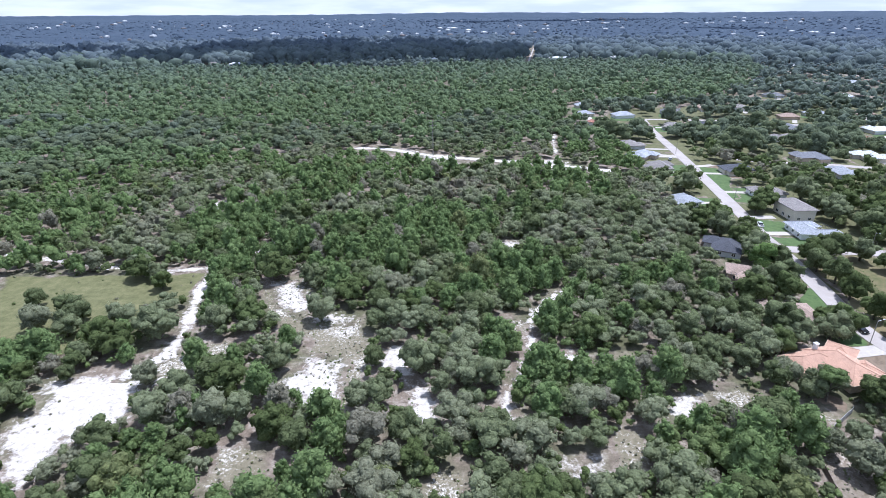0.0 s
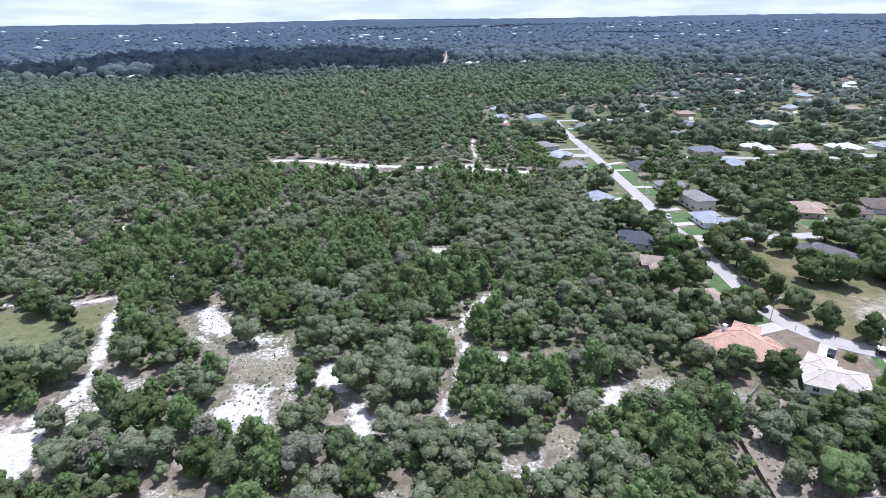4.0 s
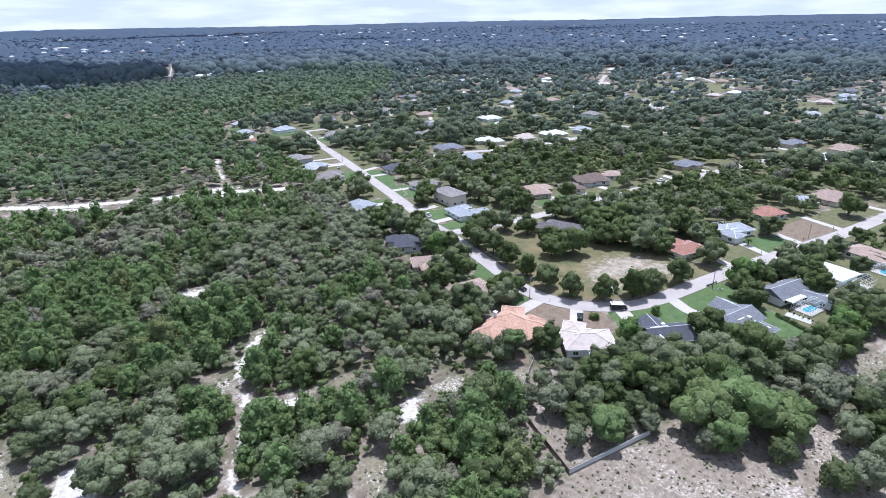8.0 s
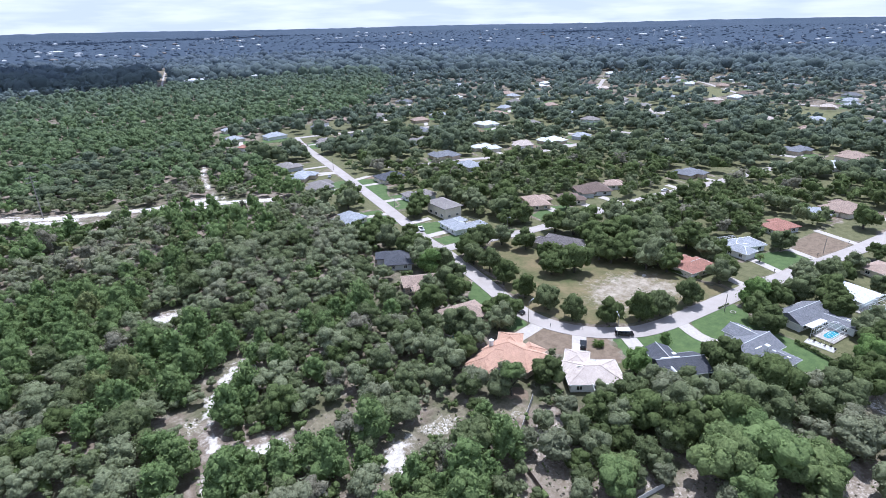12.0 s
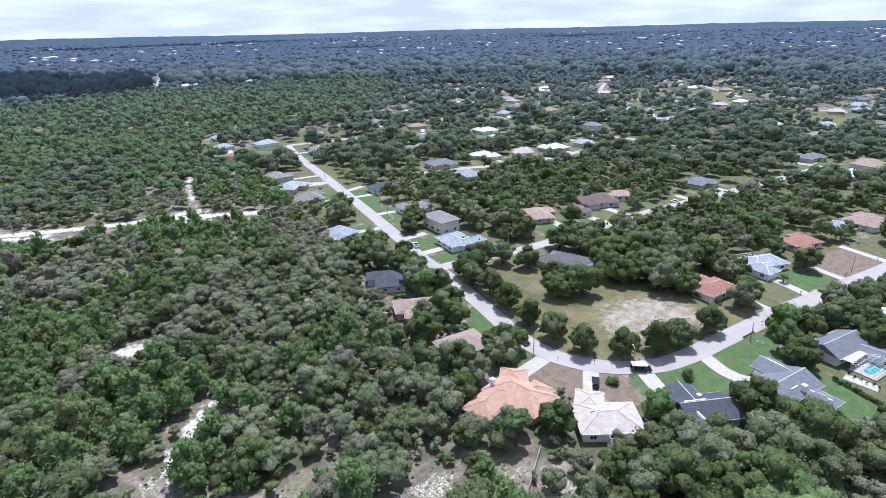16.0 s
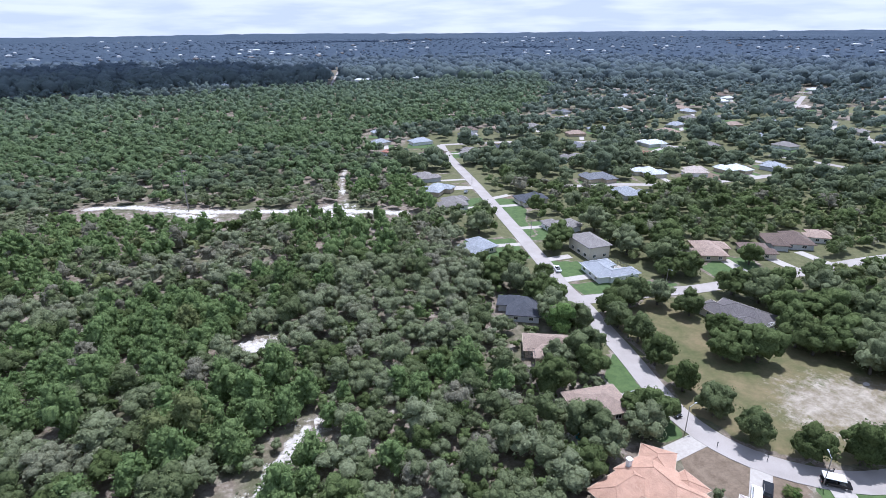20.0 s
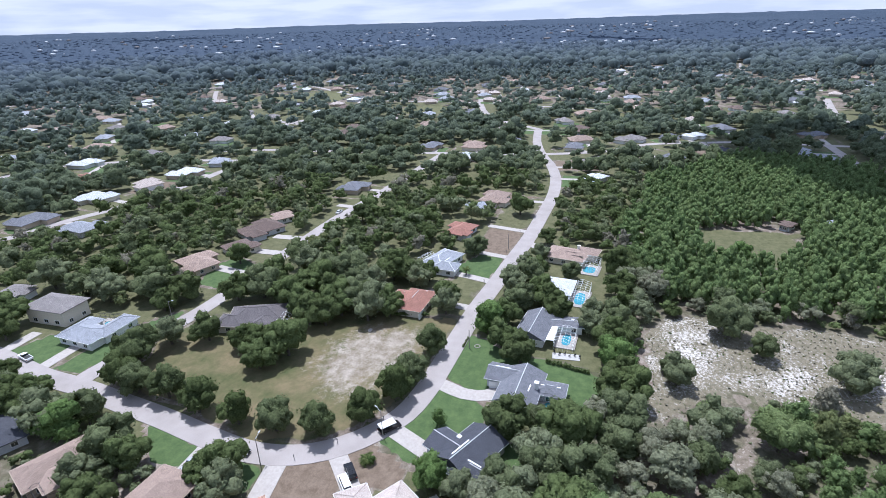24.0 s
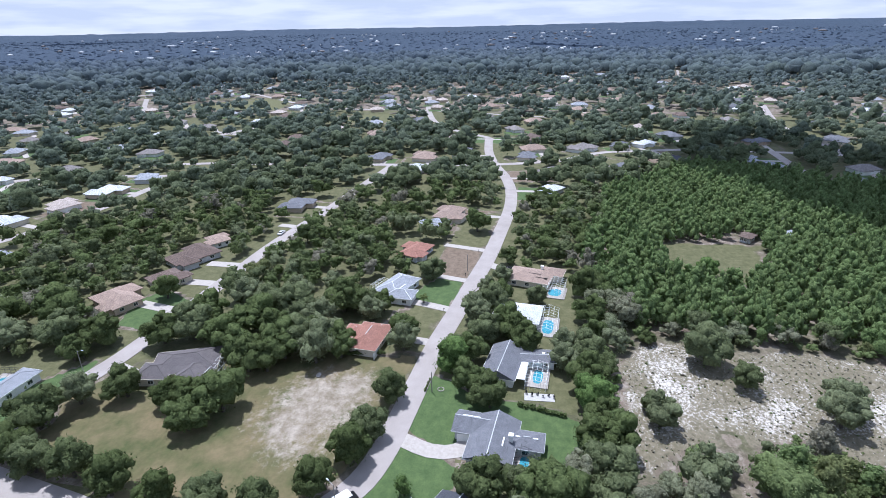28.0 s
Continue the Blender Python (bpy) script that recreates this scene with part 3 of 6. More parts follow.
WALLS = [plain("stucco_" + k, c, 0.9, vary=0.08) for k, c in (("cream", (0.62, 0.56, 0.46)), ("white", (0.75, 0.74, 0.71)), ("tan", (0.48, 0.39, 0.30)), ("grey", (0.5, 0.5, 0.5)))]
M_TRIM = plain("white_trim", (0.78, 0.78, 0.76), 0.6, vary=0.05)
M_PANE, n, l, b = material("window_glass", 0.06)
b.inputs["Base Color"].default_value = (0.03, 0.035, 0.04, 1)
b.inputs["Specular IOR Level"].default_value = 0.8
M_RIDGE = plain("ridge_caps", (0.55, 0.55, 0.55), 0.8, vary=0.1)
M_DARK = plain("dark_metal", (0.05, 0.05, 0.052), 0.5, 0.4)


def hip_roof(bm, L, W, z0, rise, over=0.5, cx=0.0, cy=0.0, gable=False, turn=False):
    """A hipped (or gabled) roof over L by W, ridge along the longer side, with a fascia."""
    a, c = L / 2 + over, W / 2 + over
    k = 0 if gable else min(c, a)
    r = max(a - k, 0.05)
    f = 0.22
    pts = [(-a, -c, z0), (a, -c, z0), (a, c, z0), (-a, c, z0), (-a, -c, z0 + f), (a, -c, z0 + f), (a, c, z0 + f), (-a, c, z0 + f), (-r, 0, z0 + f + rise), (r, 0, z0 + f + rise)]
    if turn:
        pts = [(-y, x, z) for x, y, z in pts]
    v = [bm.verts.new((x + cx, y + cy, z)) for x, y, z in pts]
    for q in ((3, 2, 1, 0), (0, 1, 5, 4), (1, 2, 6, 5), (2, 3, 7, 6), (3, 0, 4, 7), (4, 5, 9, 8), (6, 7, 8, 9), (5, 6, 9), (7, 4, 8)):
        bm.faces.new([v[i] for i in q])


def window(parent, x, y, z, w, h, rz):
    bm = bmesh.new()
    for dx, dz, sx, sz in ((0, h / 2, w + 0.16, 0.1), (0, -h / 2, w + 0.16, 0.1), (-w / 2, 0, 0.1, h), (w / 2, 0, 0.1, h), (0, 0, 0.06, h)):
        box(bm, dx, 0, dz, sx, 0.14, sz)
    fr = part("window", bm, M_TRIM, parent)
    fr.matrix_basis = pose(x, y, z, 0, 0, rz)
    part("pane", box(bmesh.new(), 0, 0.02, 0, w, 0.05, h), M_PANE, fr)
    return fr


def pool(parent, x, y, w, d, rz=0.0):
    """A pool in a pale deck under a screen cage of thin dark bars."""
    bm = bmesh.new()
    box(bm, 0, 0, 0.12, w + 3.4, d + 3.4, 0.24, bevel=0.04)
    deck = part("pool_deck", bm, M_DRIVE, parent, "pale concrete pool deck")
    deck.matrix_basis = pose(x, y, 0, 0, 0, rz)
    bm = bmesh.new()
    k = 28
    ring = [bm.verts.new((w / 2 * math.copysign(abs(math.cos(2 * math.pi * i / k)) ** 0.7, math.cos(2 * math.pi * i / k)), d / 2 * math.copysign(abs(math.sin(2 * math.pi * i / k)) ** 0.7, math.sin(2 * math.pi * i / k)), 0.26)) for i in range(k)]
    bm.faces.new(ring)
    part("pool_water", bm, M_POOL, deck, "turquoise pool water")
    return deck


def cage(parent, x, y, w, d, h, nx=5, ny=3, rz=0.0, white=False):
    bm = bmesh.new()
    for i in range(nx + 1):
        X = -w / 2 + w * i / nx
        for j in (-1, 1):
            box(bm, X, j * d / 2, h / 2, 0.07, 0.07, h)
        rod(bm, (X, -d / 2, h), (X, 0, h + 0.9), 0.04, seg=5)
        rod(bm, (X, 0, h + 0.9), (X, d / 2, h), 0.04, seg=5)
    for j in range(ny + 1):
        Y = -d / 2 + d * j / ny
        zz = h + 0.9 * (1 - abs(Y) / (d / 2))
        box(bm, 0, Y, zz, w, 0.06, 0.06)
        for i in (-1, 1):
            box(bm, i * w / 2, Y, zz / 2, 0.06, 0.06, zz)
    for k in (0.9,):
        for j in (-1, 1):
            box(bm, 0, j * d / 2, k, w, 0.07, 0.07)
    c = part("screen_cage", bm, M_TRIM if white else M_DARK, parent, "pool screen cage of thin bars")
    c.matrix_basis = pose(x, y, 0.05, 0, 0, rz)
    return c


M_POOL, n, l, b = material("pool_water", 0.05)
l.new(ramp(n, l, noise_node(n, l, 1.5), (0.35, (0.045, 0.22, 0.29)), (0.65, (0.085, 0.33, 0.40))), b.inputs["Base Color"])
FOOT = []


def house(x, y, L, W, rz, roof, wall=0, h=2.5, wings=(), detail=True):
    """A house with its main hipped roof along L, and wings (L, W, dx, dy, turned)."""
    FOOT.append((x, y, L + 3, W + 3, rz))
    for wl_, ww, dx, dy, tn in wings:
        c, s = math.cos(radians(rz)), math.sin(radians(rz))
        FOOT.append((x + c * dx - s * dy, y + s * dx + c * dy, (ww if tn else wl_) + 3, (wl_ if tn else ww) + 3, rz))
    words = "two-storey" if h > 4 else "single-storey"
    hs = thing("house", x, y, 0, rz, f"{words} stucco house with a {ROOF_WORDS[roof]} roof", "house", "houses along the streets")
    bm = bmesh.new()
    box(bm, 0, 0, h / 2, L, W, h)
    for wl_, ww, dx, dy, tn in wings:
        box(bm, dx, dy, h / 2 - 0.01, ww if tn else wl_, wl_ if tn else ww, h - 0.02)
    part("wall", bm, WALLS[wall], hs)
    bm = bmesh.new()
    hip_roof(bm, max(L, W), min(L, W), h, min(L, W) * 0.25, 0.85, turn=W > L)
    for k, (wl_, ww, dx, dy, tn) in enumerate(wings):
        hip_roof(bm, wl_, ww, h - 0.02 * (k + 1), min(L, W) * 0.2, 0.75, dx, dy, turn=tn)
    part("roof", bm, ROOFS[roof], hs)
    if detail:
        for sx in (-1, 1):
            for k in range(2):
                window(hs, sx * L / 2, (k - 0.5) * W * 0.5, 1.4, 1.4, 1.2, 90)
        for sy in (-1, 1):
            for k in range(3):
                window(hs, (k - 1) * L * 0.3, sy * W / 2, 1.4, 1.8, 1.3, 0)
    return hs


def world_part(hs, ob, x, y, z=0.0, rz=0.0):
    """Sets a part of a house by its place in the world."""
    ob.matrix_basis = hs.matrix_basis.inverted() @ pose(x, y, z, 0, 0, rz)
    return ob


def ridge_lines(L, W, z0, rise, over, gable=False):
    a, c = L / 2 + over, W / 2 + over
    k = 0 if gable else min(a, c)
    r, top, low = max(a - k, 0.05), z0 + 0.22 + rise, z0 + 0.22
    return [((-r, 0, top), (r, 0, top))] + [((sx * r, 0, top), (sx * a, sy * c, low)) for sx in (-1, 1) for sy in (-1, 1)]


def main_house(label, roof, wall, blocks, cap=None, vents=(), cages=(), pools=(), chimney=None, lanai=(), skylights=(), solar=(), doors=(), h=2.6, gable=False):
    """A house of joined hipped blocks (x, y, L, W, angle, rise), with caps on its ridges, vents, cage, pool."""
    x0, y0, *_, a0, _ = blocks[0]
    hs = thing("house", x0, y0, 0, 0, label, "house", "houses along the streets")
    for k, (x, y, L, W, rz, rise) in enumerate(blocks):
        FOOT.append((x, y, L + 2, W + 2, rz))
        hh = h - 0.015 * k
        world_part(hs, part("wall", box(bmesh.new(), 0, 0, hh / 2, L, W, hh, bevel=0.03), WALLS[wall], hs), x, y, 0, rz)
        bm = bmesh.new()
        hip_roof(bm, L, W, hh, rise, 0.7, gable=gable and k < 2)
        rf = world_part(hs, part("roof", bm, ROOFS[roof], hs), x, y, 0, rz)
        if cap:
            bm = bmesh.new()
            for p, q in ridge_lines(L, W, hh, rise, 0.7, gable and k < 2)[:1 if cap is M_RIDGE else 5]:
                rod(bm, p, q, 0.11, seg=5)
            part("ridge_cap", bm, cap, rf, "row of ridge caps")
        bm = bmesh.new()
        for sx, sy, lx, ly in ((0, 1, L + 1.4, 0.12), (0, -1, L + 1.4, 0.12), (1, 0, 0.12, W + 1.16), (-1, 0, 0.12, W + 1.16)):
            box(bm, sx * (L / 2 + 0.72), sy * (W / 2 + 0.72), hh + 0.1, lx, ly, 0.2)
        part("gutter", bm, WALLS[wall], rf, "painted eave gutter")
        for sy in (-1, 1):
            for j in range(max(1, int(L / 4.5))):
                win = window(hs, 0, 0, 0, 1.5, 1.2, 0)
                world_part(hs, win, x, y, 0, rz)
                win.matrix_basis = win.matrix_basis @ pose((j + 0.5) * L / max(1, int(L / 4.5)) - L / 2, sy * W / 2, 1.35)
    for x, y, z, ln, rz in vents:
        world_part(hs, part("ridge_vent", box(bmesh.new(), 0, 0, 0, ln, 0.35, 0.22, bevel=0.05), M_TRIM, hs, "white roof vent"), x, y, z, rz)
    for x, y, w, d, rz in lanai:
        world_part(hs, part("lanai_roof", box(bmesh.new(), 0, 0, 0, w, d, 0.16, bevel=0.04), M_TRIM, hs, "flat white lanai roof"), x, y, h + 0.1, rz)
    for x, y, w, d, rz in pools:
        world_part(hs, pool(hs, 0, 0, w, d), x, y, 0.03, rz)
    for x, y, w, d, rz, *_ in list(cages) + list(pools):
        FOOT.append((x, y, w + 4, d + 4, rz))
    for x, y, w, d, rz, white in cages:
        world_part(hs, cage(hs, 0, 0, w, d, 2.5, max(3, round(w / 1.6)), max(2, round(d / 1.5)), 0, white), x, y, 0.05, rz)
    if chimney:
        x, y, z = chimney
        bm = box(bmesh.new(), 0, 0, z / 2, 0.9, 0.9, z, bevel=0.04)
        box(bm, 0, 0, z + 0.08, 1.15, 1.15, 0.2)
        world_part(hs, part("chimney", bm, WALLS[1], hs, "pale square chimney"), x, y, 0, blocks[0][4])
    for x, y, z, s in skylights:
        world_part(hs, part("skylight", box(bmesh.new(), 0, 0, 0, s, s, 0.22, bevel=0.05), M_TRIM, hs, "white domed skylight"), x, y, z, blocks[0][4])
    for x, y, z, w, d, rz, tip in solar:
        ob = part("solar_panel", box(bmesh.new(), 0, 0, 0, w, d, 0.08), M_PANE, hs, "dark solar heating panel")
        world_part(hs, ob, x, y, z, rz)
        ob.matrix_basis = ob.matrix_basis @ pose(0, 0, 0, tip, 0, 0)
    for x, y, w, rz in doors:
        bm = box(bmesh.new(), 0, 0, 1.05, w, 0.12, 2.1)
        for k in range(4):
            box(bm, 0, -0.07, 0.28 + 0.5 * k, w - 0.2, 0.04, 0.42)
        world_part(hs, part("garage_door", bm, M_TRIM, hs, "white sectional garage door"), x, y, 0, rz)
    return hs


main_house("sprawling stucco house with an orange clay tile roof", "orange", 2, [(74.8, 108.3, 15, 9.5, 100, 2.3), (67.2, 110.4, 12, 6.5, 15, 1.7), (78.0, 114.2, 7, 6, 45, 1.5), (79.2, 106.6, 5, 5, 100, 1.3)],
           ROOFS["orange"], cages=[(66.3, 105.6, 5.4, 4.4, 15, False)], pools=[(67, 105.4, 3.4, 2.0, 15)], chimney=(71, 114.4, 5.2), doors=[(80.2, 116.6, 4.8, 135)])
main_house("single-storey house with a pale pink tile roof and pool", "pale", 1, [(84.8, 89.4, 13.5, 9.6, 145, 1.9), (86.4, 96.3, 6.5, 5.4, 39, 1.2)], ROOFS["pale"],
           vents=[(86.5, 91.4, 4.6, 2.2, 145), (82.6, 91.6, 4.4, 2.0, 145)], cages=[(82.7, 82.9, 7.0, 5.0, 145, True)], pools=[(83.2, 82.4, 4.6, 2.4, 145)], doors=[(89.2, 98.4, 4.6, 129)])
main_house("single-storey house with a dark slate-grey shingle roof", "dark", 3, [(106, 78, 12.5, 8.6, -27, 2.1), (106.2, 83.2, 7, 6.2, 63, 1.6), (99.6, 75.2, 10, 6.2, 66, 1.6)], M_RIDGE, gable=True,
           vents=[(106.6, 83.8, 3.9, 3.0, 63), (100.8, 76, 4.1, 3.4, 66), (104.2, 79.8, 4.6, 5.5, -27)], skylights=[(108.4, 81.2, 3.5, 1.0)], doors=[(108, 86.4, 4.6, 153)])
main_house("single-storey house with a grey shingle roof on a lawn", "gray", 3, [(130.3, 71, 13.6, 9.2, 175, 2.2), (135, 76.2, 7, 6.4, 85, 1.6), (131.2, 63.6, 6.6, 4.8, 87, 1.0)], M_RIDGE, gable=True,
           vents=[(135.6, 76.4, 4.1, 4.2, 85), (134.2, 68.6, 3.9, 2.8, 175), (128.6, 68.6, 4.0, 2.8, 175), (126.6, 73.0, 4.0, 2.8, 175), (131.2, 63.6, 3.5, 5.0, 87)],
           cages=[(126.9, 64.0, 6.2, 5.0, 175, False)], pools=[(127, 63.8, 3.6, 2.0, 175)], chimney=(129.8, 67.0, 5.0), doors=[(131.6, 77.2, 4.4, 95)])
main_house("single-storey house with a grey shingle roof and screened pool", "gray", 1, [(161, 71.2, 14.5, 8, 172, 2.2), (165.2, 62.8, 10, 5, 95, 0.45)], M_RIDGE, gable=True, skylights=[(166.2, 60.6, 3.2, 0.8), (165.8, 58.9, 3.2, 0.8)],
           lanai=[(157.8, 66.0, 8.2, 2.2, 176)], cages=[(157.6, 62.1, 9.4, 5.4, 176, True)], pools=[(159, 61.8, 6.2, 2.6, 176)])
main_house("white-roofed single-storey house with a screened pool", "white", 1, [(189.4, 69.2, 13.6, 11, 84, 1.8), (184, 70.4, 7, 6, 84, 1.2)], None, cages=[(187.3, 59.6, 15.0, 6.0, 176, True)], pools=[(186.0, 59.5, 8.6, 3.4, 176)])
main_house("single-storey house with a tan shingle roof and solar panels", "tan", 0, [(218.2, 66.2, 14.5, 10.5, 78, 2.0), (222.2, 58.4, 7.5, 6, 78, 1.3)], None, cages=[(211.6, 57.6, 11.0, 7.0, 172, True)], pools=[(210.2, 57.4, 5.6, 4.4, 172)],
           solar=[(217.0, 64.6, 4.1, 4.4, 1.8, 78, 20), (214.8, 62.2, 3.6, 4.0, 1.8, 78, 20)], chimney=(222.6, 62.2, 4.6))
main_house("single-storey house with a red clay tile roof", "red", 0, [(168.2, 112, 13.6, 8.4, 175, 2.0), (170, 116.4, 7, 6.6, 85, 1.6)], M_RIDGE, vents=[(171.5, 109.6, 3.8, 3.4, 175)], cages=[(164.2, 117.4, 5, 4, 175, True)], doors=[(162, 107.9, 4.4, 175)])
main_house("single-storey house with a light blue-grey metal roof", "lightgray", 1, [(203.6, 112.8, 14.5, 8.6, 160, 2.2), (196.6, 109.8, 9, 6.2, 85, 1.7)], M_TRIM, vents=[(199, 109.6, 4.4, 3.4, 160)], cages=[(204, 119.4, 6.5, 4.4, 160, True)])
main_house("large house with an umber-grey shingle roof at the lot edge", "umber", 0, [(147.4, 158.6, 16.5, 10.6, 112, 2.4), (141.6, 164.2, 8, 6.4, 100, 1.8), (143.4, 154.0, 8, 6, 5, 1.6)], ROOFS["umber"], cages=[(145.8, 149.4, 8, 4, 4, True)])
main_house("long low house with a light grey shingle roof", "lightgray", 1, [(124.4, 204.2, 13.6, 8.2, 85, 1.9), (130.2, 199, 12, 5.2, 178, 1.2), (127.6, 208.8, 9, 5.4, 178, 1.3)], ROOFS["lightgray"], cages=[(134.2, 205.4, 8.4, 5.2, 95, False)], pools=[(134.2, 205, 5, 2.4, 95)])
house(133.6, 226, 15.5, 9.6, 90, "warm", wall=0, h=5.4)
main_house("single-storey house with a tan shingle roof under oaks", "tan", 2, [(80.2, 163.4, 14.5, 8.4, 155, 2.0), (77, 160.2, 7, 6, 65, 1.4)], None, cages=[(72.2, 159.6, 5, 4.8, 65, False)], doors=[(86.6, 160.6, 4.4, 65)])
main_house("single-storey house with a tan shingle roof and white drive", "tan", 2, [(77.6, 135.6, 13, 9.6, 174, 2.2)], None, lanai=[(71.4, 131.6, 3.0, 2.4, 20)], pools=[(69.6, 128.6, 4.5, 2.4, 20)], doors=[(84.2, 136.4, 4.8, 84)])
house(83.7, 187, 13, 9.8, 61, "dark", wall=3, wings=((7, 6, 3, 5, True),))
MID = [("lightgray", 90, 243, 13, 10.5, 13), ("warm", 102.8, 307, 15, 12, 85), ("lightgray", 102, 336, 16.5, 11, 50), ("warm", 105, 366, 14, 10, 90), ("dark", 144.6, 300, 16, 10.5, 176),
       ("warm", 138, 255.5, 15, 9.5, 6), ("gray", 204.6, 327, 18, 12, 1), ("lightgray", 201, 291, 15.5, 11.5, 80), ("white", 243.4, 326, 16, 12.5, 75), ("pale", 272.5, 318, 14.5, 11.5, 72), ("white", 299, 314.5, 17.5, 12, 5),
       ("lightgray", 329.5, 311, 13.5, 11, 15), ("gray", 245.6, 417.5, 17, 12, 70), ("warm", 221, 381, 15.4, 12, 28), ("dark", 190, 434, 18, 12, 20), ("warm", 159, 427, 17, 12, 48), ("brown", 132, 433, 16, 12, 24),
       ("red", 106, 450, 16, 10, 53), ("tan", 178.7, 207.2, 15.5, 11, 66), ("brown", 218, 204, 18, 12.5, 150), ("brown", 198, 200, 11, 8.5, 60), ("tan", 236.5, 204, 9.5, 7.5, 57), ("gray", 289.6, 191.3, 15, 11, 7),
       ("red", 236.6, 113.7, 13.6, 9, 162), ("tan", 286, 108.4, 17, 11.2, 167), ("lightgray", 270, 113.5, 9, 8, 136), ("pale", 478.8, 132, 19, 14, 172), ("gray", 424, 124, 20, 13, 179), ("tan", 408, 149, 18, 13, 173),
       ("white", 370, 146.8, 19, 13, 167), ("gray", 402, 180, 17, 11, 178), ("brown", 480.7, 78.4, 20, 14, 159), ("gray", 416.4, 77, 16, 9.5, 166), ("warm", 447.6, 39, 19, 12.7, 154), ("warm", 371.8, 60, 18, 11.6, 160),
       ("white", 332, 60.2, 17, 8, 147), ("gray", 458, 10, 16, 10.3, 154), ("white", 468, -8, 15, 9, 148), ("gray", 394, 9.2, 16, 11, 145), ("dark", 411.8, -19.6, 18, 12, 129), ("lightgray", 423, -64.8, 17, 13, 143),
       ("lightgray", 403, -72, 16, 11, 137), ("gray", 483, -92, 17, 10, 133), ("lightgray", 369, -108, 16, 9, 122), ("gray", 494, -150, 18, 13, 137), ("white", 308.5, 405, 16, 12.5, 4), ("red", 274.5, 371, 13, 9, 72),
       ("lightgray", 413.6, 425, 17, 12, 57), ("lightgray", 407.4, 395.5, 17, 12, 11), ("white", 465.7, 398, 18, 13, 60), ("lightgray", 275.6, -41, 9.4, 6, 125), ("brown", 271.8, -23.4, 6, 3.5, 134)]
for k, (roof, x, y, L, W, rz) in enumerate(MID):
    house(x, y, L, W * 0.86, rz, roof, wall=k % 4, wings=((W * 0.72, W * 0.6, L * 0.24 * (-1) ** k, W * 0.42 * (-1) ** (k // 2), True), (W * 0.6, W * 0.46, -L * 0.26 * (-1) ** k, -W * 0.36 * (-1) ** (k // 2), True)), detail=math.hypot(x, y) < 330)


def nearest_street(x, y):
    best = (1e9, 0, 0)
    for w, line in ROADS.values():
        for (x0, y0), (x1, y1) in zip(line, line[1:]):
            dx, dy = x1 - x0, y1 - y0
            t = max(0, min(1, ((x - x0) * dx + (y - y0) * dy) / (dx * dx + dy * dy)))
            px, py = x0 + t * dx, y0 + t * dy
            g = math.hypot(x - px, y - py)
            if g < best[0]:
                best = (g, px, py)
    return best


def front_yard(k, x, y):
    """Lawn and driveway between a house and its street."""
    g, px, py = nearest_street(x, y)
    if not 8 < g < 60:
        return
    ux, uy = (px - x) / g, (py - y) / g
    vx, vy = -uy, ux
    s = (-1) ** k
    what = ("lawn", "yard", "lawn", "soil", "yard")[k * 7 % 5]
    poly = [(x + ux * a + vx * b, y + uy * a + vy * b) for a, b in ((-4, -13), (g - 4, -12), (g - 4, 12), (-4, 13))]
    mat, nm, lab = COVER[what]
    GREENS["front_%d" % k] = (what, poly)
    patch(nm, poly, mat, 0.022 + 0.0004 * k, lab, cell=2.2, soft=2.0, wild=1.0)
    line = [(x + ux * a + vx * 4.5 * s, y + uy * a + vy * 4.5 * s) for a in (3, g * 0.6, g)]
    DRIVES.append((3.6, line))
    strip("driveway", line, 3.6, M_DRIVE, 0.1 - 0.0006 * k, "pale concrete driveway from street to garage", "driveway", 0.12)


for k, (roof, x, y, L, W, rz) in enumerate(MID):
    if k not in (18, 19, 20, 21, 23, 25):
        front_yard(k, x, y)

# ---- houses of the far streets ----
def far_house(kind, roof, wall):
    """A house seen from far off: body, hipped roof, a wing."""
    e = new("house")
    e.location = (0, 0, -400)
    L, W = ((15, 10), (17, 11), (13, 10))[kind]
    bm = bmesh.new()
    box(bm, 0, 0, 1.3, L, W, 2.6)
    box(bm, L * 0.25, W * 0.45, 1.29, W * 0.6, W * 0.6, 2.58)
    part("wall", bm, WALLS[wall], e)
    bm = bmesh.new()
    hip_roof(bm, L, W, 2.6, W * 0.26, 0.8)
    hip_roof(bm, W * 0.6, W * 0.55, 2.58, W * 0.2, 0.6, L * 0.25, W * 0.45, turn=True)
    part("roof", bm, ROOFS[roof], e)
    return e


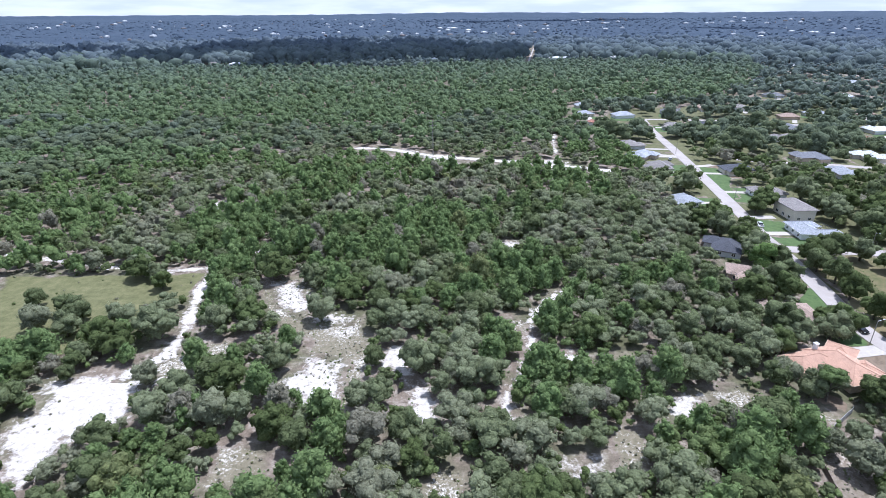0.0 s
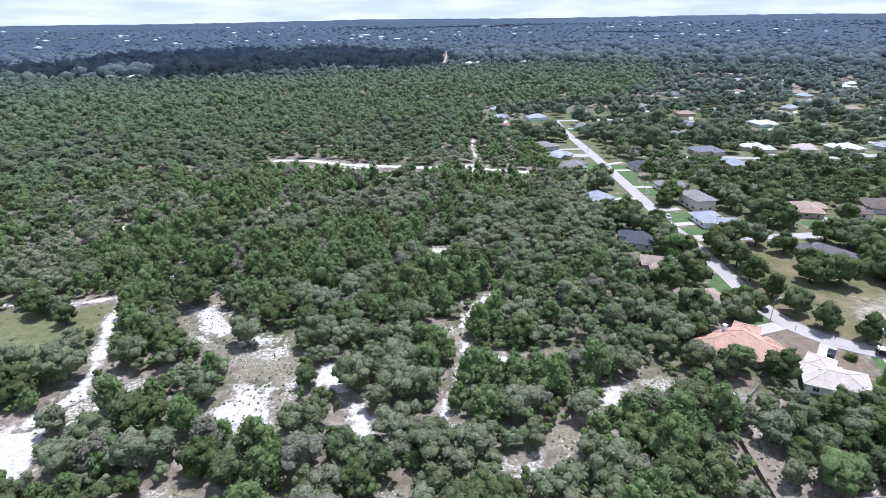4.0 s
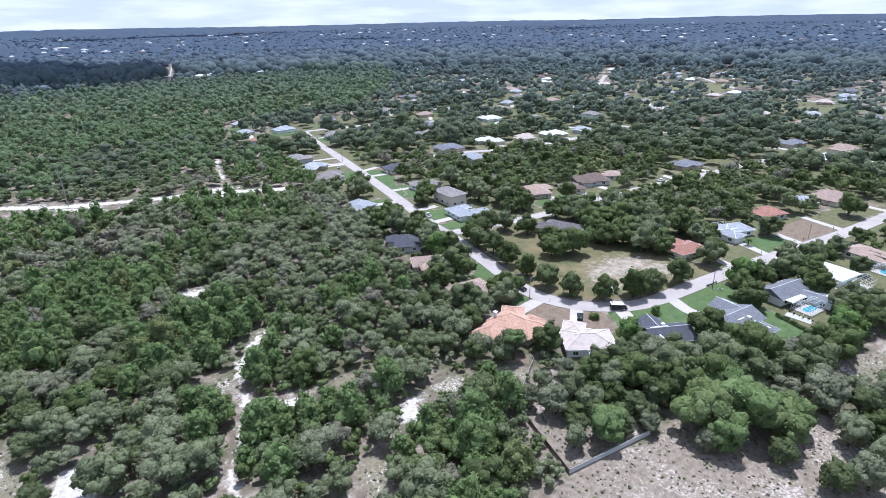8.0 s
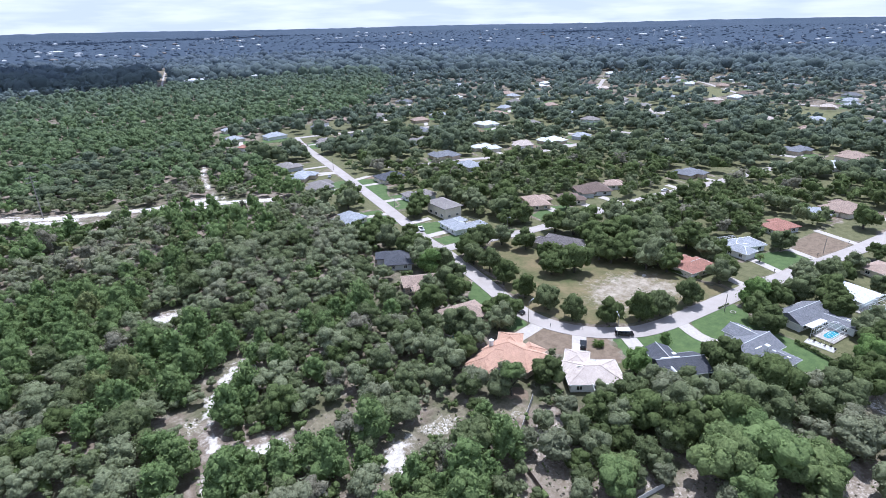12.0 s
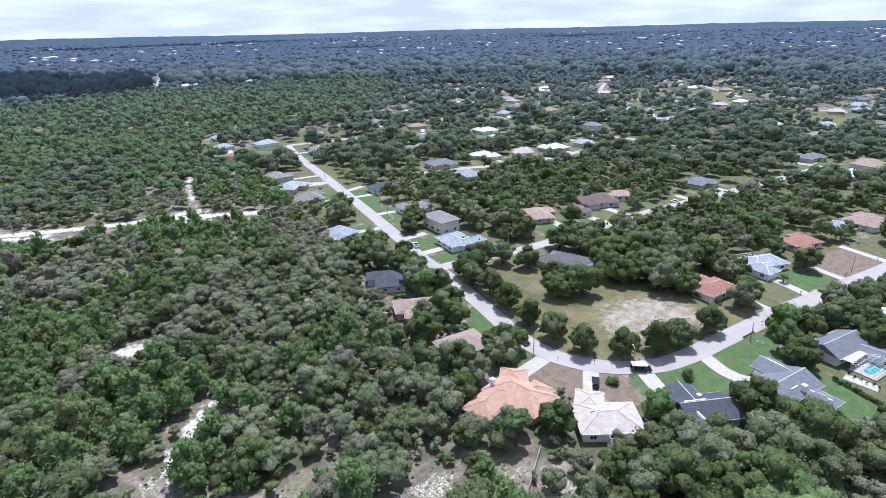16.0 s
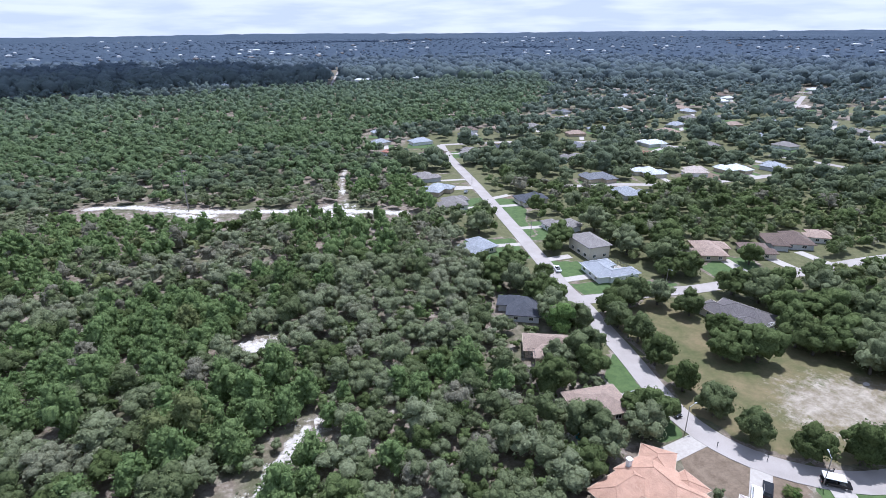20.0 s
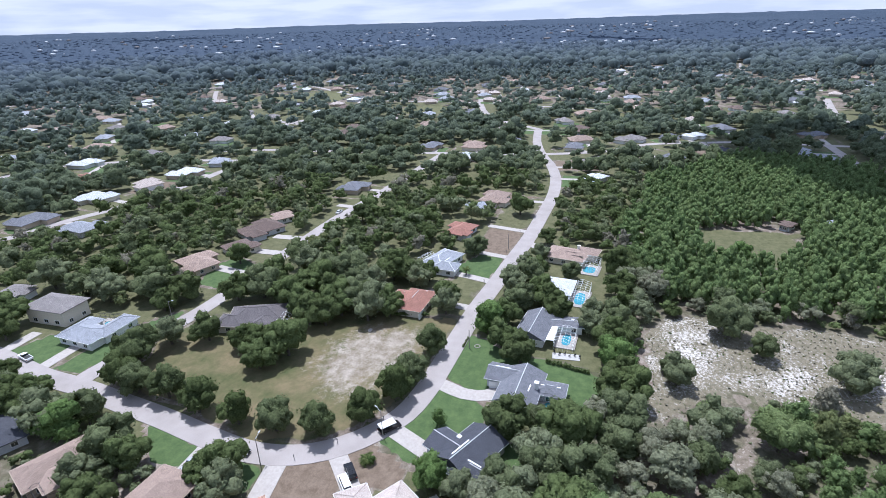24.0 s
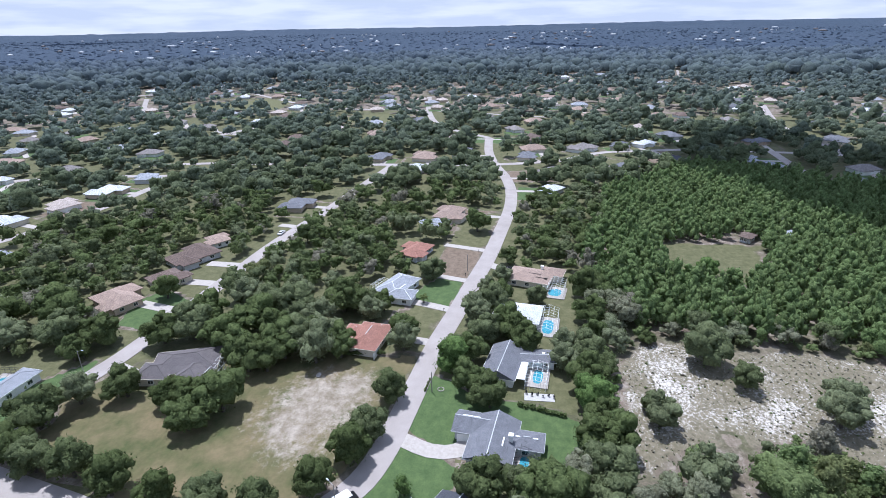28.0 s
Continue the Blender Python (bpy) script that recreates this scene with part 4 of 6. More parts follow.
FAR_ROOFS = ["lightgray", "lightgray", "pale", "white", "tan", "brown", "tan", "gray", "warm", "warm"]
FAR_SRC = [(r, far_house(k % 3, r, k % 4)) for k, r in enumerate(FAR_ROOFS)]
frnd = random.Random(21)
placed = [(x, y) for _, x, y, *_ in MID]
tries = 0
YARDS = []      # open front yards: x, y, turn, lot
while len(placed) < len(MID) + 215 and tries < 9000:
    tries += 1
    a, q = radians(frnd.uniform(-45, 120)), frnd.uniform(0, 1)
    d = 330 + 750 * q ** 0.8
    x, y = d * math.sin(a), d * math.cos(a)
    px, py = np.array([x]), np.array([y])
    if (inside(px, py, WOODS_EDGE) | inside(px, py, PLANTED))[0] or (x < 100 and y < 900) or (x < 420 and 60 < y < 330) or (x < 330 and y < 440) or (x < 420 and y < 60 and d < 400):
        continue
    if any(inside(px, py, f)[0] for f in FIELDS):
        continue
    if d > 900 and vnoise_at(x, y) < 0.46:
        continue
    if any(abs(x - u) < 23 and abs(y - v) < 23 for u, v in placed):
        continue
    if any(line_gap(px, py, line)[0] < 12 for _, line in ROADS.values()):
        continue
    placed.append((x, y))
    roof, src = FAR_SRC[frnd.randrange(len(FAR_SRC))]
    rz = frnd.choice((0, 90, 20, 110, 160)) + frnd.uniform(-8, 8)
    tagged(copy_thing(src, pose(x, y, float(terrain(x, y)), 0, 0, rz)), f"small distant house with a {ROOF_WORDS[roof]} roof", "house", "distant houses")
    FOOT.append((x - 6 * math.sin(a), y - 6 * math.cos(a), 26, 31, -math.degrees(a)))
    YARDS.append((x - 9 * math.sin(a), y - 9 * math.cos(a), -a, frnd.random()))
for _, e in FAR_SRC:
    for o in (*e.children, e):
        bpy.data.objects.remove(o)


def far_yards():
    """Front lawns and concrete drives of the far houses, one mesh of each."""
    for name, mat, lo, hi, w, d, side in (("far_lawns", M_LAWN, 0.0, 0.45, 11, 8, 0), ("far_dry_yards", M_YARD, 0.45, 1.0, 11, 9, 0), ("far_drives", M_DRIVE, 0.2, 0.9, 1.9, 11, 5)):
        vs, fs = [], []
        for x, y, a, lot in YARDS:
            if not lo <= lot <= hi:
                continue
            o, z = len(vs), float(terrain(x, y)) + (0.3 if side else 0.24)
            for u, v in ((-w, -d), (0, -d * 1.1), (w, -d * 0.9), (w * 1.05, d), (0, d), (-w * 0.95, d)):
                vs.append((x + (u + side) * math.cos(a) - v * math.sin(a), y + (u + side) * math.sin(a) + v * math.cos(a), z))
            fs.append(tuple(range(o, o + 6)))
        ob = mesh_object(name, vs, fs, mat)
        ob.data.attributes.new("inner", "FLOAT", "POINT").data.foreach_set("value", [1.0] * len(vs))
        tagged(ob, "small far front yards and drives among trees", "yards", kind="structure")


far_yards()


def far_roofs():
    """The roofs farther off, too small to tell apart: one mesh."""
    rng = random.Random(8)
    for name, mat, count in (("distant_pale_roofs", ROOFS["white"], 430), ("distant_dark_roofs", ROOFS["warm"], 160)):
        vs, fs = [], []
        while count:
            a, d = radians(rng.uniform(-48, 120)), 1000 + 2600 * rng.random() ** 1.3
            x, y = d * math.sin(a), d * math.cos(a)
            if vnoise_at(x * 0.6, y * 0.6) < 0.5 or inside(np.array([x]), np.array([y]), WOODS_EDGE)[0] or line_gap(np.array([x]), np.array([y]), ROADS["far_north"][1])[0] < 25:
                continue
            count -= 1
            L, W, z = rng.uniform(4.5, 8) * (2.4 if rng.random() < 0.06 else 1), rng.uniform(4, 7), float(terrain(x, y)) + 4.0 + d * 0.0026
            c, s = math.cos(rng.choice((0.2, 1.7))), math.sin(rng.choice((0.2, 1.7)))
            o = len(vs)
            for u, v, h in ((-L, -W, -4), (L, -W, -4), (L, W, -4), (-L, W, -4), (-L, -W, 0), (L, -W, 0), (L, W, 0), (-L, W, 0), (-L * 0.45, 0, 2.4), (L * 0.45, 0, 2.4)):
                vs.append((x + u * c - v * s, y + u * s + v * c, z + h + 2))
            fs += [tuple(o + i for i in q) for q in ((0, 1, 5, 4), (1, 2, 6, 5), (2, 3, 7, 6), (3, 0, 4, 7), (4, 5, 9, 8), (6, 7, 8, 9), (5, 6, 9), (7, 4, 8))]
        tagged(mesh_object(name, vs, fs, mat), "tiny distant roofs among trees", "distant houses", kind="stuff")


far_roofs()
for k, (w, line) in enumerate(((6, [(470, 300), (520, 420), (600, 520), (760, 640)]), (6, [(600, 60), (640, 200), (660, 330), (800, 500)]), (6, [(489, 111), (540, 160), (620, 190), (760, 220)]), (7, [(-130, 960), (0, 985), (137, 1018), (320, 960), (560, 800), (780, 640)]),
                               (4, [(1174, -168), (1080, -152), (961, -131), (800, -150)]), (7, [(640, 330), (560, 330), (480, 352)]), (8, [(-1467, 2650), (-1086, 1757), (-900, 1400)]))):
    ROADS["far_%d" % k] = (w, line)
    strip("road", line, w, M_ROAD, 0.2 - 0.004 * k, "pale far street among trees", "road", 0.2)

# ---- trees ----
RNG = np.random.default_rng(7)
_bm = bmesh.new()
bmesh.ops.create_icosphere(_bm, subdivisions=1, radius=1)
ICO_V = np.array([v.co[:] for v in _bm.verts])
ICO_F = np.array([[v.index for v in f.verts] for f in _bm.faces])
_bm.free()
_bm = bmesh.new()
bmesh.ops.create_icosphere(_bm, subdivisions=2, radius=1)
ICO2_V = np.array([v.co[:] for v in _bm.verts])
ICO2_F = np.array([[v.index for v in f.verts] for f in _bm.faces])
_bm.free()


def directions(k, up=0.25):
    d = RNG.normal(size=(k, 3))
    d[:, 2] += up
    return d / np.linalg.norm(d, axis=1, keepdims=True)


def lobed(cen, rad, detail, tall, leaves, size, out, rng_up=0.35, drop=-0.45):
    """Vertices and triangles of a crown: a lumpy clump of leaf masses, each ragged with small sprays on its outside."""
    iv, iff = (ICO2_V, ICO2_F) if detail == 2 else (ICO_V, ICO_F)
    keep = iff[iv[iff].mean(1)[:, 2] > drop]
    vs, fs, o = [], [], 0
    for c, r in zip(cen, rad):
        v = iv * r * (RNG.uniform(0.52, 1.26, (len(iv), 1)) if detail == 2 else RNG.uniform(0.6, 1.2, (len(iv), 1))) * (1, 1, tall) + c
        vs.append(v)
        fs.append(keep + o)
        o += len(v)
    if leaves:
        w = rad ** 2 / np.sum(rad ** 2)
        k = RNG.choice(len(rad), leaves * 3, p=w)
        d = directions(leaves * 3, rng_up)
        p = cen[k] + d * (rad[k] * RNG.uniform(0.8, 1.3, len(k)))[:, None] * (1, 1, tall)
        gap = np.linalg.norm((p[:, None, :] - cen[None]) / (1, 1, tall), axis=2) / rad[None]
        free = np.nonzero(gap.min(1) > 0.74)[0][:leaves]
        p, d = p[free], d[free]
        nrm = d * 1.2 + RNG.normal(size=d.shape) * 0.5 + (0, 0, 0.25)
        nrm /= np.linalg.norm(nrm, axis=1, keepdims=True)
        e = np.cross(nrm, RNG.normal(size=d.shape))
        e /= np.linalg.norm(e, axis=1, keepdims=True)
        e = e + d * out
        g = np.cross(nrm, e)
        q = size * RNG.uniform(0.5, 1.4, (len(p), 1))
        tri = np.stack([p + e * q, p - e * q * 0.6 + g * q * 0.7, p - e * q * 0.5 - g * q * 0.75], 1).reshape(-1, 3)
        vs.append(tri)
        fs.append(np.arange(len(tri)).reshape(-1, 3) + o)
    return np.concatenate(vs), np.concatenate(fs)


def crown_mesh(leaves, lobes, tall=0.85, size=0.1, detail=2, spread=0.62, fat=1.0):
    """A broad crown about 1 in radius: one mass in the middle and smaller ones round and over it."""
    cen = directions(lobes, 0.3) * RNG.uniform(0.6, 1.3, (lobes, 1)) * spread
    cen[:, 2] = np.maximum(cen[:, 2], -0.35) * tall
    rad = RNG.uniform(0.18, 0.40, lobes) * (1.3 if lobes < 7 else 1.0) * fat
    cen[0], rad[0] = (0, 0, -0.12), 0.6
    return lobed(cen, rad, detail, tall, leaves, size, 0.25)


def pine_mesh(leaves, lobes, size=0.12, tall=1.0, detail=1):
    """A young sand pine: whorls of leaf masses that narrow towards a pointed top, with sprays pointing outwards."""
    z = np.linspace(-0.72, 0.86, lobes)
    a = np.arange(lobes) * 2.4 + RNG.uniform(-0.5, 0.5, lobes)
    out = (0.62 - 0.42 * (z + 0.72) / 1.58) * RNG.uniform(0.7, 1.15, lobes)
    cen = np.stack([np.cos(a) * out, np.sin(a) * out, z * tall * 0.86], 1)
    rad = (0.46 - 0.20 * (z + 0.72) / 1.58) * RNG.uniform(0.85, 1.15, lobes) * (1.2 if lobes < 7 else 1.0)
    cen = np.concatenate([cen, [[0, 0, -0.25], [0, 0, 0.3]]])
    rad = np.concatenate([rad, [0.5, 0.36]])
    return lobed(cen, rad, detail, tall, leaves, size, 0.9, 0.5, -0.3)


def tuft_mesh(tall, sprays=5):
    """A small far crown: a lumpy cap and a few sprays."""
    up = np.nonzero(ICO_V[:, 2] > -0.6)[0]
    back = {int(a): k for k, a in enumerate(up)}
    f = np.array([[back[int(a)] for a in q] for q in ICO_F if all(int(a) in back for a in q) and ICO_V[q][:, 2].mean() > -0.25])
    v = ICO_V[up] * RNG.uniform(0.45, 1.1, (len(up), 1)) * (1, 1, tall)
    if sprays < 4:
        v = ICO_V[up] * RNG.uniform(0.72, 1.15, (len(up), 1)) * (1, 1, tall)
    p = directions(sprays, 0.9) * RNG.uniform(0.6, 1.15, (sprays, 1)) * (1, 1, tall)
    tri = (p[:, None, :] + RNG.normal(size=(sprays, 3, 3)) * 0.24).reshape(-1, 3)
    return np.concatenate([v, tri]), np.concatenate([f, np.arange(sprays * 3).reshape(-1, 3) + len(v)])


def mesh_from(name, v, f, tint, mat):
    me = bpy.data.meshes.new(name)
    me.vertices.add(len(v))
    me.vertices.foreach_set("co", v.astype(np.float32).ravel())
    me.loops.add(len(f) * 3)
    me.loops.foreach_set("vertex_index", f.astype(np.int32).ravel())
    me.polygons.add(len(f))
    me.polygons.foreach_set("loop_start", np.arange(0, len(f) * 3, 3, dtype=np.int32))
    me.polygons.foreach_set("use_smooth", np.ones(len(f), bool))
    me.update(calc_edges=True)
    me.attributes.new("tint", "FLOAT", "POINT").data.foreach_set("value", tint.astype(np.float32))
    me.materials.append(mat)
    return me


def scatter(name, kinds, x, y, r, h, tint, mat, label, lift=0.52):
    """One mesh of many crowns: kinds are crown templates; x, y, radius, height and tint by tree."""
    vs, fs, ts, o = [], [], [], 0
    if not len(x):
        return None
    pick = RNG.integers(0, len(kinds), len(x))
    for k, (tv, tf) in enumerate(kinds):
        m = np.nonzero(pick == k)[0]
        if not len(m):
            continue
        a = RNG.uniform(0, 2 * np.pi, len(m))
        c, s = np.cos(a)[:, None], np.sin(a)[:, None]
        X = (tv[None, :, 0] * c - tv[None, :, 1] * s) * r[m, None] + x[m, None]
        Y = (tv[None, :, 0] * s + tv[None, :, 1] * c) * r[m, None] + y[m, None]
        Z = tv[None, :, 2] * (h[m] * (1 - lift))[:, None] + (h[m] * lift + terrain(x[m], y[m]))[:, None]
        vs.append(np.stack([X, Y, Z], 2).reshape(-1, 3))
        fs.append((tf[None] + (np.arange(len(m)) * len(tv))[:, None, None]).reshape(-1, 3) + o)
        ts.append(np.repeat(tint[m], len(tv)))
        o += len(m) * len(tv)
    ob = new(name, mesh_from(name, np.concatenate(vs), np.concatenate(fs), np.concatenate(ts), mat))
    return tagged(ob, label, "trees", kind="stuff")


def blocked(x, y, r):
    """Where no wild tree stands: streets, drives, houses, clearings."""
    out = np.zeros(x.shape, bool)
    for w, line in list(ROADS.values()) + DRIVES:
        out |= line_gap(x, y, line) < w / 2 + np.where((np.hypot(x, y) > 360) & (np.hypot(x, y) < 750), 2.5, 1.0) + r * 0.62
    for poly in FIELDS:
        out |= inside(x, y, poly)
    for w, line in TRACKS.values():
        out |= line_gap(x, y, line) < w / 2 + r * 0.5
    out |= line_gap(x + 3, y + 10, TRACKS["cut_road"][1]) < 8 + r * 0.5      # cleared verge
    for what, poly in list(SANDS.values()) + list(GREENS.values()):
        g = line_gap(x, y, poly, True)
        out |= (inside(x, y, poly) & (g > 0.1 * r)) | (g < 0.6 * r)
    reach = np.where(np.hypot(x, y) < 260, 0.8, 0.5)
    for hx, hy, L, W, rz in FOOT:
        c, s = math.cos(radians(rz)), math.sin(radians(rz))
        u, v = (x - hx) * c + (y - hy) * s, -(x - hx) * s + (y - hy) * c
        out |= (np.abs(u) < L / 2 + r * reach) & (np.abs(v) < W / 2 + r * reach)
    return out


def sites(cell, near, far, seed):
    rng = np.random.default_rng(seed)
    g = np.arange(-far - 100, far + 100, cell)
    X, Y = np.meshgrid(g, g)
    x, y = X.ravel() + rng.uniform(-0.45, 0.45, X.size) * cell, Y.ravel() + rng.uniform(-0.45, 0.45, X.size) * cell
    d = np.hypot(x - np.clip(x, -30, 30), y - np.clip(y, 0, 60))
    az = np.degrees(np.arctan2(x + 60, y + 60))
    k = (d > near) & (d <= far) & (az > -52) & (az < 128)
    return x[k], y[k], d[k]


# yard and street trees, each a thing of its own, are placed first in YARD (x, y, radius, height, kind)
YARD = []


def plant(kind, x, y, r, h):
    wide, high = {"street": (1.0, 1.3), "oak": (1.22, 1.42), "scrub": (1.3, 1.45), "dense": (1.2, 1.4), "broad": (1.15, 1.4), "live": (1.1, 1.35)}.get(kind, (1, 1))
    YARD.append((kind, x, y, r * wide, h * high))


for x, y, r in ((106.9, 168, 3.6), (107.2, 158.5, 4.0), (104.2, 147, 3.8), (103, 134.8, 3.6), (103.2, 124.5, 3.5), (104.6, 114.2, 3.6), (111.3, 106.2, 3.5), (120.6, 101, 4.2), (129, 99.4, 3.4), (143, 98.2, 3.7), (109, 176, 3.8)):
    plant("street", x, y, r * 1.32, r * 1.9)
for x, y, r in ((134, 168, 4.2), (133.5, 152, 4.6), (131.6, 146, 4.6), (136, 136.5, 5.2), (128.5, 138.5, 6.2), (124.5, 143, 4.6), (121, 184.5, 3.8), (118, 180, 3.2)):
    plant("dense", x, y, r, r * 1.3)
for x, y, r in ((157.4, 85.2, 5.2), (99, 84.2, 4.4), (148.7, 46.7, 4.4), (140.3, 45.5, 3.4)):
    plant("broad", x, y, r, r * 1.4)
for x, y, r in ((114.2, 87.6, 2.7), (99.4, 98.6, 1.3), (91.5, 128.8, 1.9)):
    plant("round", x, y, r, r * 1.7)
for x, y, r in ((115.2, 71.2, 5.4), (110.8, 58.5, 6.6), (104, 54, 5.2), (118, 50, 4.6), (150, 136, 4.6), (146, 142, 4.8), (153, 145, 5), (156, 124, 5), (162, 130, 5.2), (158, 138, 5), (165, 141, 5), (160, 118, 4.6), (166, 120, 4.6), (148, 78.6, 4.4), (143.8, 72.4, 4.4), (152, 80, 4.2), (166, 100.8, 4.4), (189, 80.6, 4.6), (195, 77, 4.2), (175, 69, 4.6), (180, 72, 4.4), (214, 76, 3.5),
                (102, 62, 4.2), (140, 47, 4.2), (134, 44, 4.5), (147, 49, 4.2), (170, 54, 4), (124, 46, 5), (96, 70, 4.2), (90, 66, 4.6), (83, 62, 5.2), (92, 57, 5.6), (76, 68, 4.0)):
    plant("oak", x, y, r, r * 1.55)
for x, y, r in ((88.5, 178, 5.2), (86, 156, 5.0), (82, 150, 4.6), (72, 146, 5), (88, 127, 4.4), (82, 123.5, 4.2), (70, 128, 5), (62, 118, 4), (90, 190.5, 4.5), (98.5, 192, 3.4), (96, 200, 3.6), (148, 232, 4.5), (118, 230, 4)):
    plant("oak", x, y, r, r * 1.5)


for x, y, r in ((80, 51, 6.0), (87, 44.5, 6.6), (91, 52, 5.4), (77.5, 44, 4.6), (84, 57, 4.8), (95, 40, 4.6), (63, 63, 3.6)):
    plant("live", x, y, r, r * 1.45)
for x, y, r in ((178, 15, 5.2), (166, 9, 3.4), (158, -11, 4.6), (147, 31, 3.4), (150, 34, 2.6), (181, 31, 2.4), (58, 70, 2.6), (61, 75, 2.8), (66, 78, 3.0), (72, 62, 2.6), (77, 70, 3.4)):
    plant("oak", x, y, r, r * 1.25)
for x, y, r in ((57.1, 77.1, 2.6), (65.5, 74.1, 3.0), (74.6, 72.6, 3.4), (77.4, 67.1, 3.4), (79.2, 62.2, 3.2), (84.8, 77.3, 3.8), (91.8, 72.1, 4.0), (95.5, 66.8, 3.8), (70.7, 59.0, 2.6), (62.6, 68.0, 2.4), (69.1, 83.2, 2.6), (107.1, 64.1, 4.0), (78.9, 80.1, 3.2), (83.8, 71.1, 3.4), (-156, 175.9, 3.4), (-139.2, 175.4, 3.0), (-128.6, 167, 3.2), (-146, 143.5, 3.6), (-150, 134, 4.0), (-125, 136, 3.6), (-139, 131, 3.6), (-160, 150, 3.0), (56.5, 104.3, 3.4), (66.5, 100.8, 3.0), (60.5, 99, 3.2)):
    plant("scrub", x, y, r, r * 1.5)
plant("live", 60.6, 62.2, 4.2, 5.8)
for kind, x, y, r in (('broad', 65.6, 98.9, 3.6), ('oak', 73.4, 97.7, 4.2), ('scrub', 55.1, 104.0, 3.4), ('broad', 97.0, 84.8, 3.0), ('oak', 94.7, 77.7, 3.4), ('oak', 117.3, 71.9, 5.2), ('scrub', 57.9, 115.2, 3.8), ('scrub', 50.8, 111.9, 3.4), ('oak', 85.3, 129.7, 3.6), ('oak', 78.2, 155.1, 3.8), ('oak', 117.1, 63.7, 3.6)):
    plant(kind, x, y, r, r * 1.5)
for kind, x, y, r in (('scrub', 40.6, 73.5, 2.6), ('scrub', 55.0, 65.9, 2.4), ('scrub', 53.1, 80.6, 2.6), ('scrub', 56.9, 73.4, 2.8), ('scrub', 63.9, 70.8, 2.6), ('oak', 70.5, 68.6, 3.0), ('scrub', 71.0, 63.0, 2.8), ('scrub', 69.2, 57.0, 2.2), ('scrub', 60.5, 83.0, 2.4), ('scrub', 63.8, 59.9, 2.2)):
    plant(kind, x, y, r, r * 1.6)
for kind, x, y, r in (('scrub', 83.8, 24.9, 3.2), ('scrub', 89.8, 21.2, 3.4), ('scrub', 100.3, 28.7, 3.4), ('oak', 106.2, 25.4, 3.6), ('scrub', 113.9, 31.5, 3.4), ('scrub', 82.7, 32.4, 2.4), ('scrub', 119.9, 29.6, 3.4), ('scrub', 111.9, 36.8, 2.8), ('scrub', 98.6, 21.8, 3.2)):
    plant(kind, x, y, r, r * 1.6)


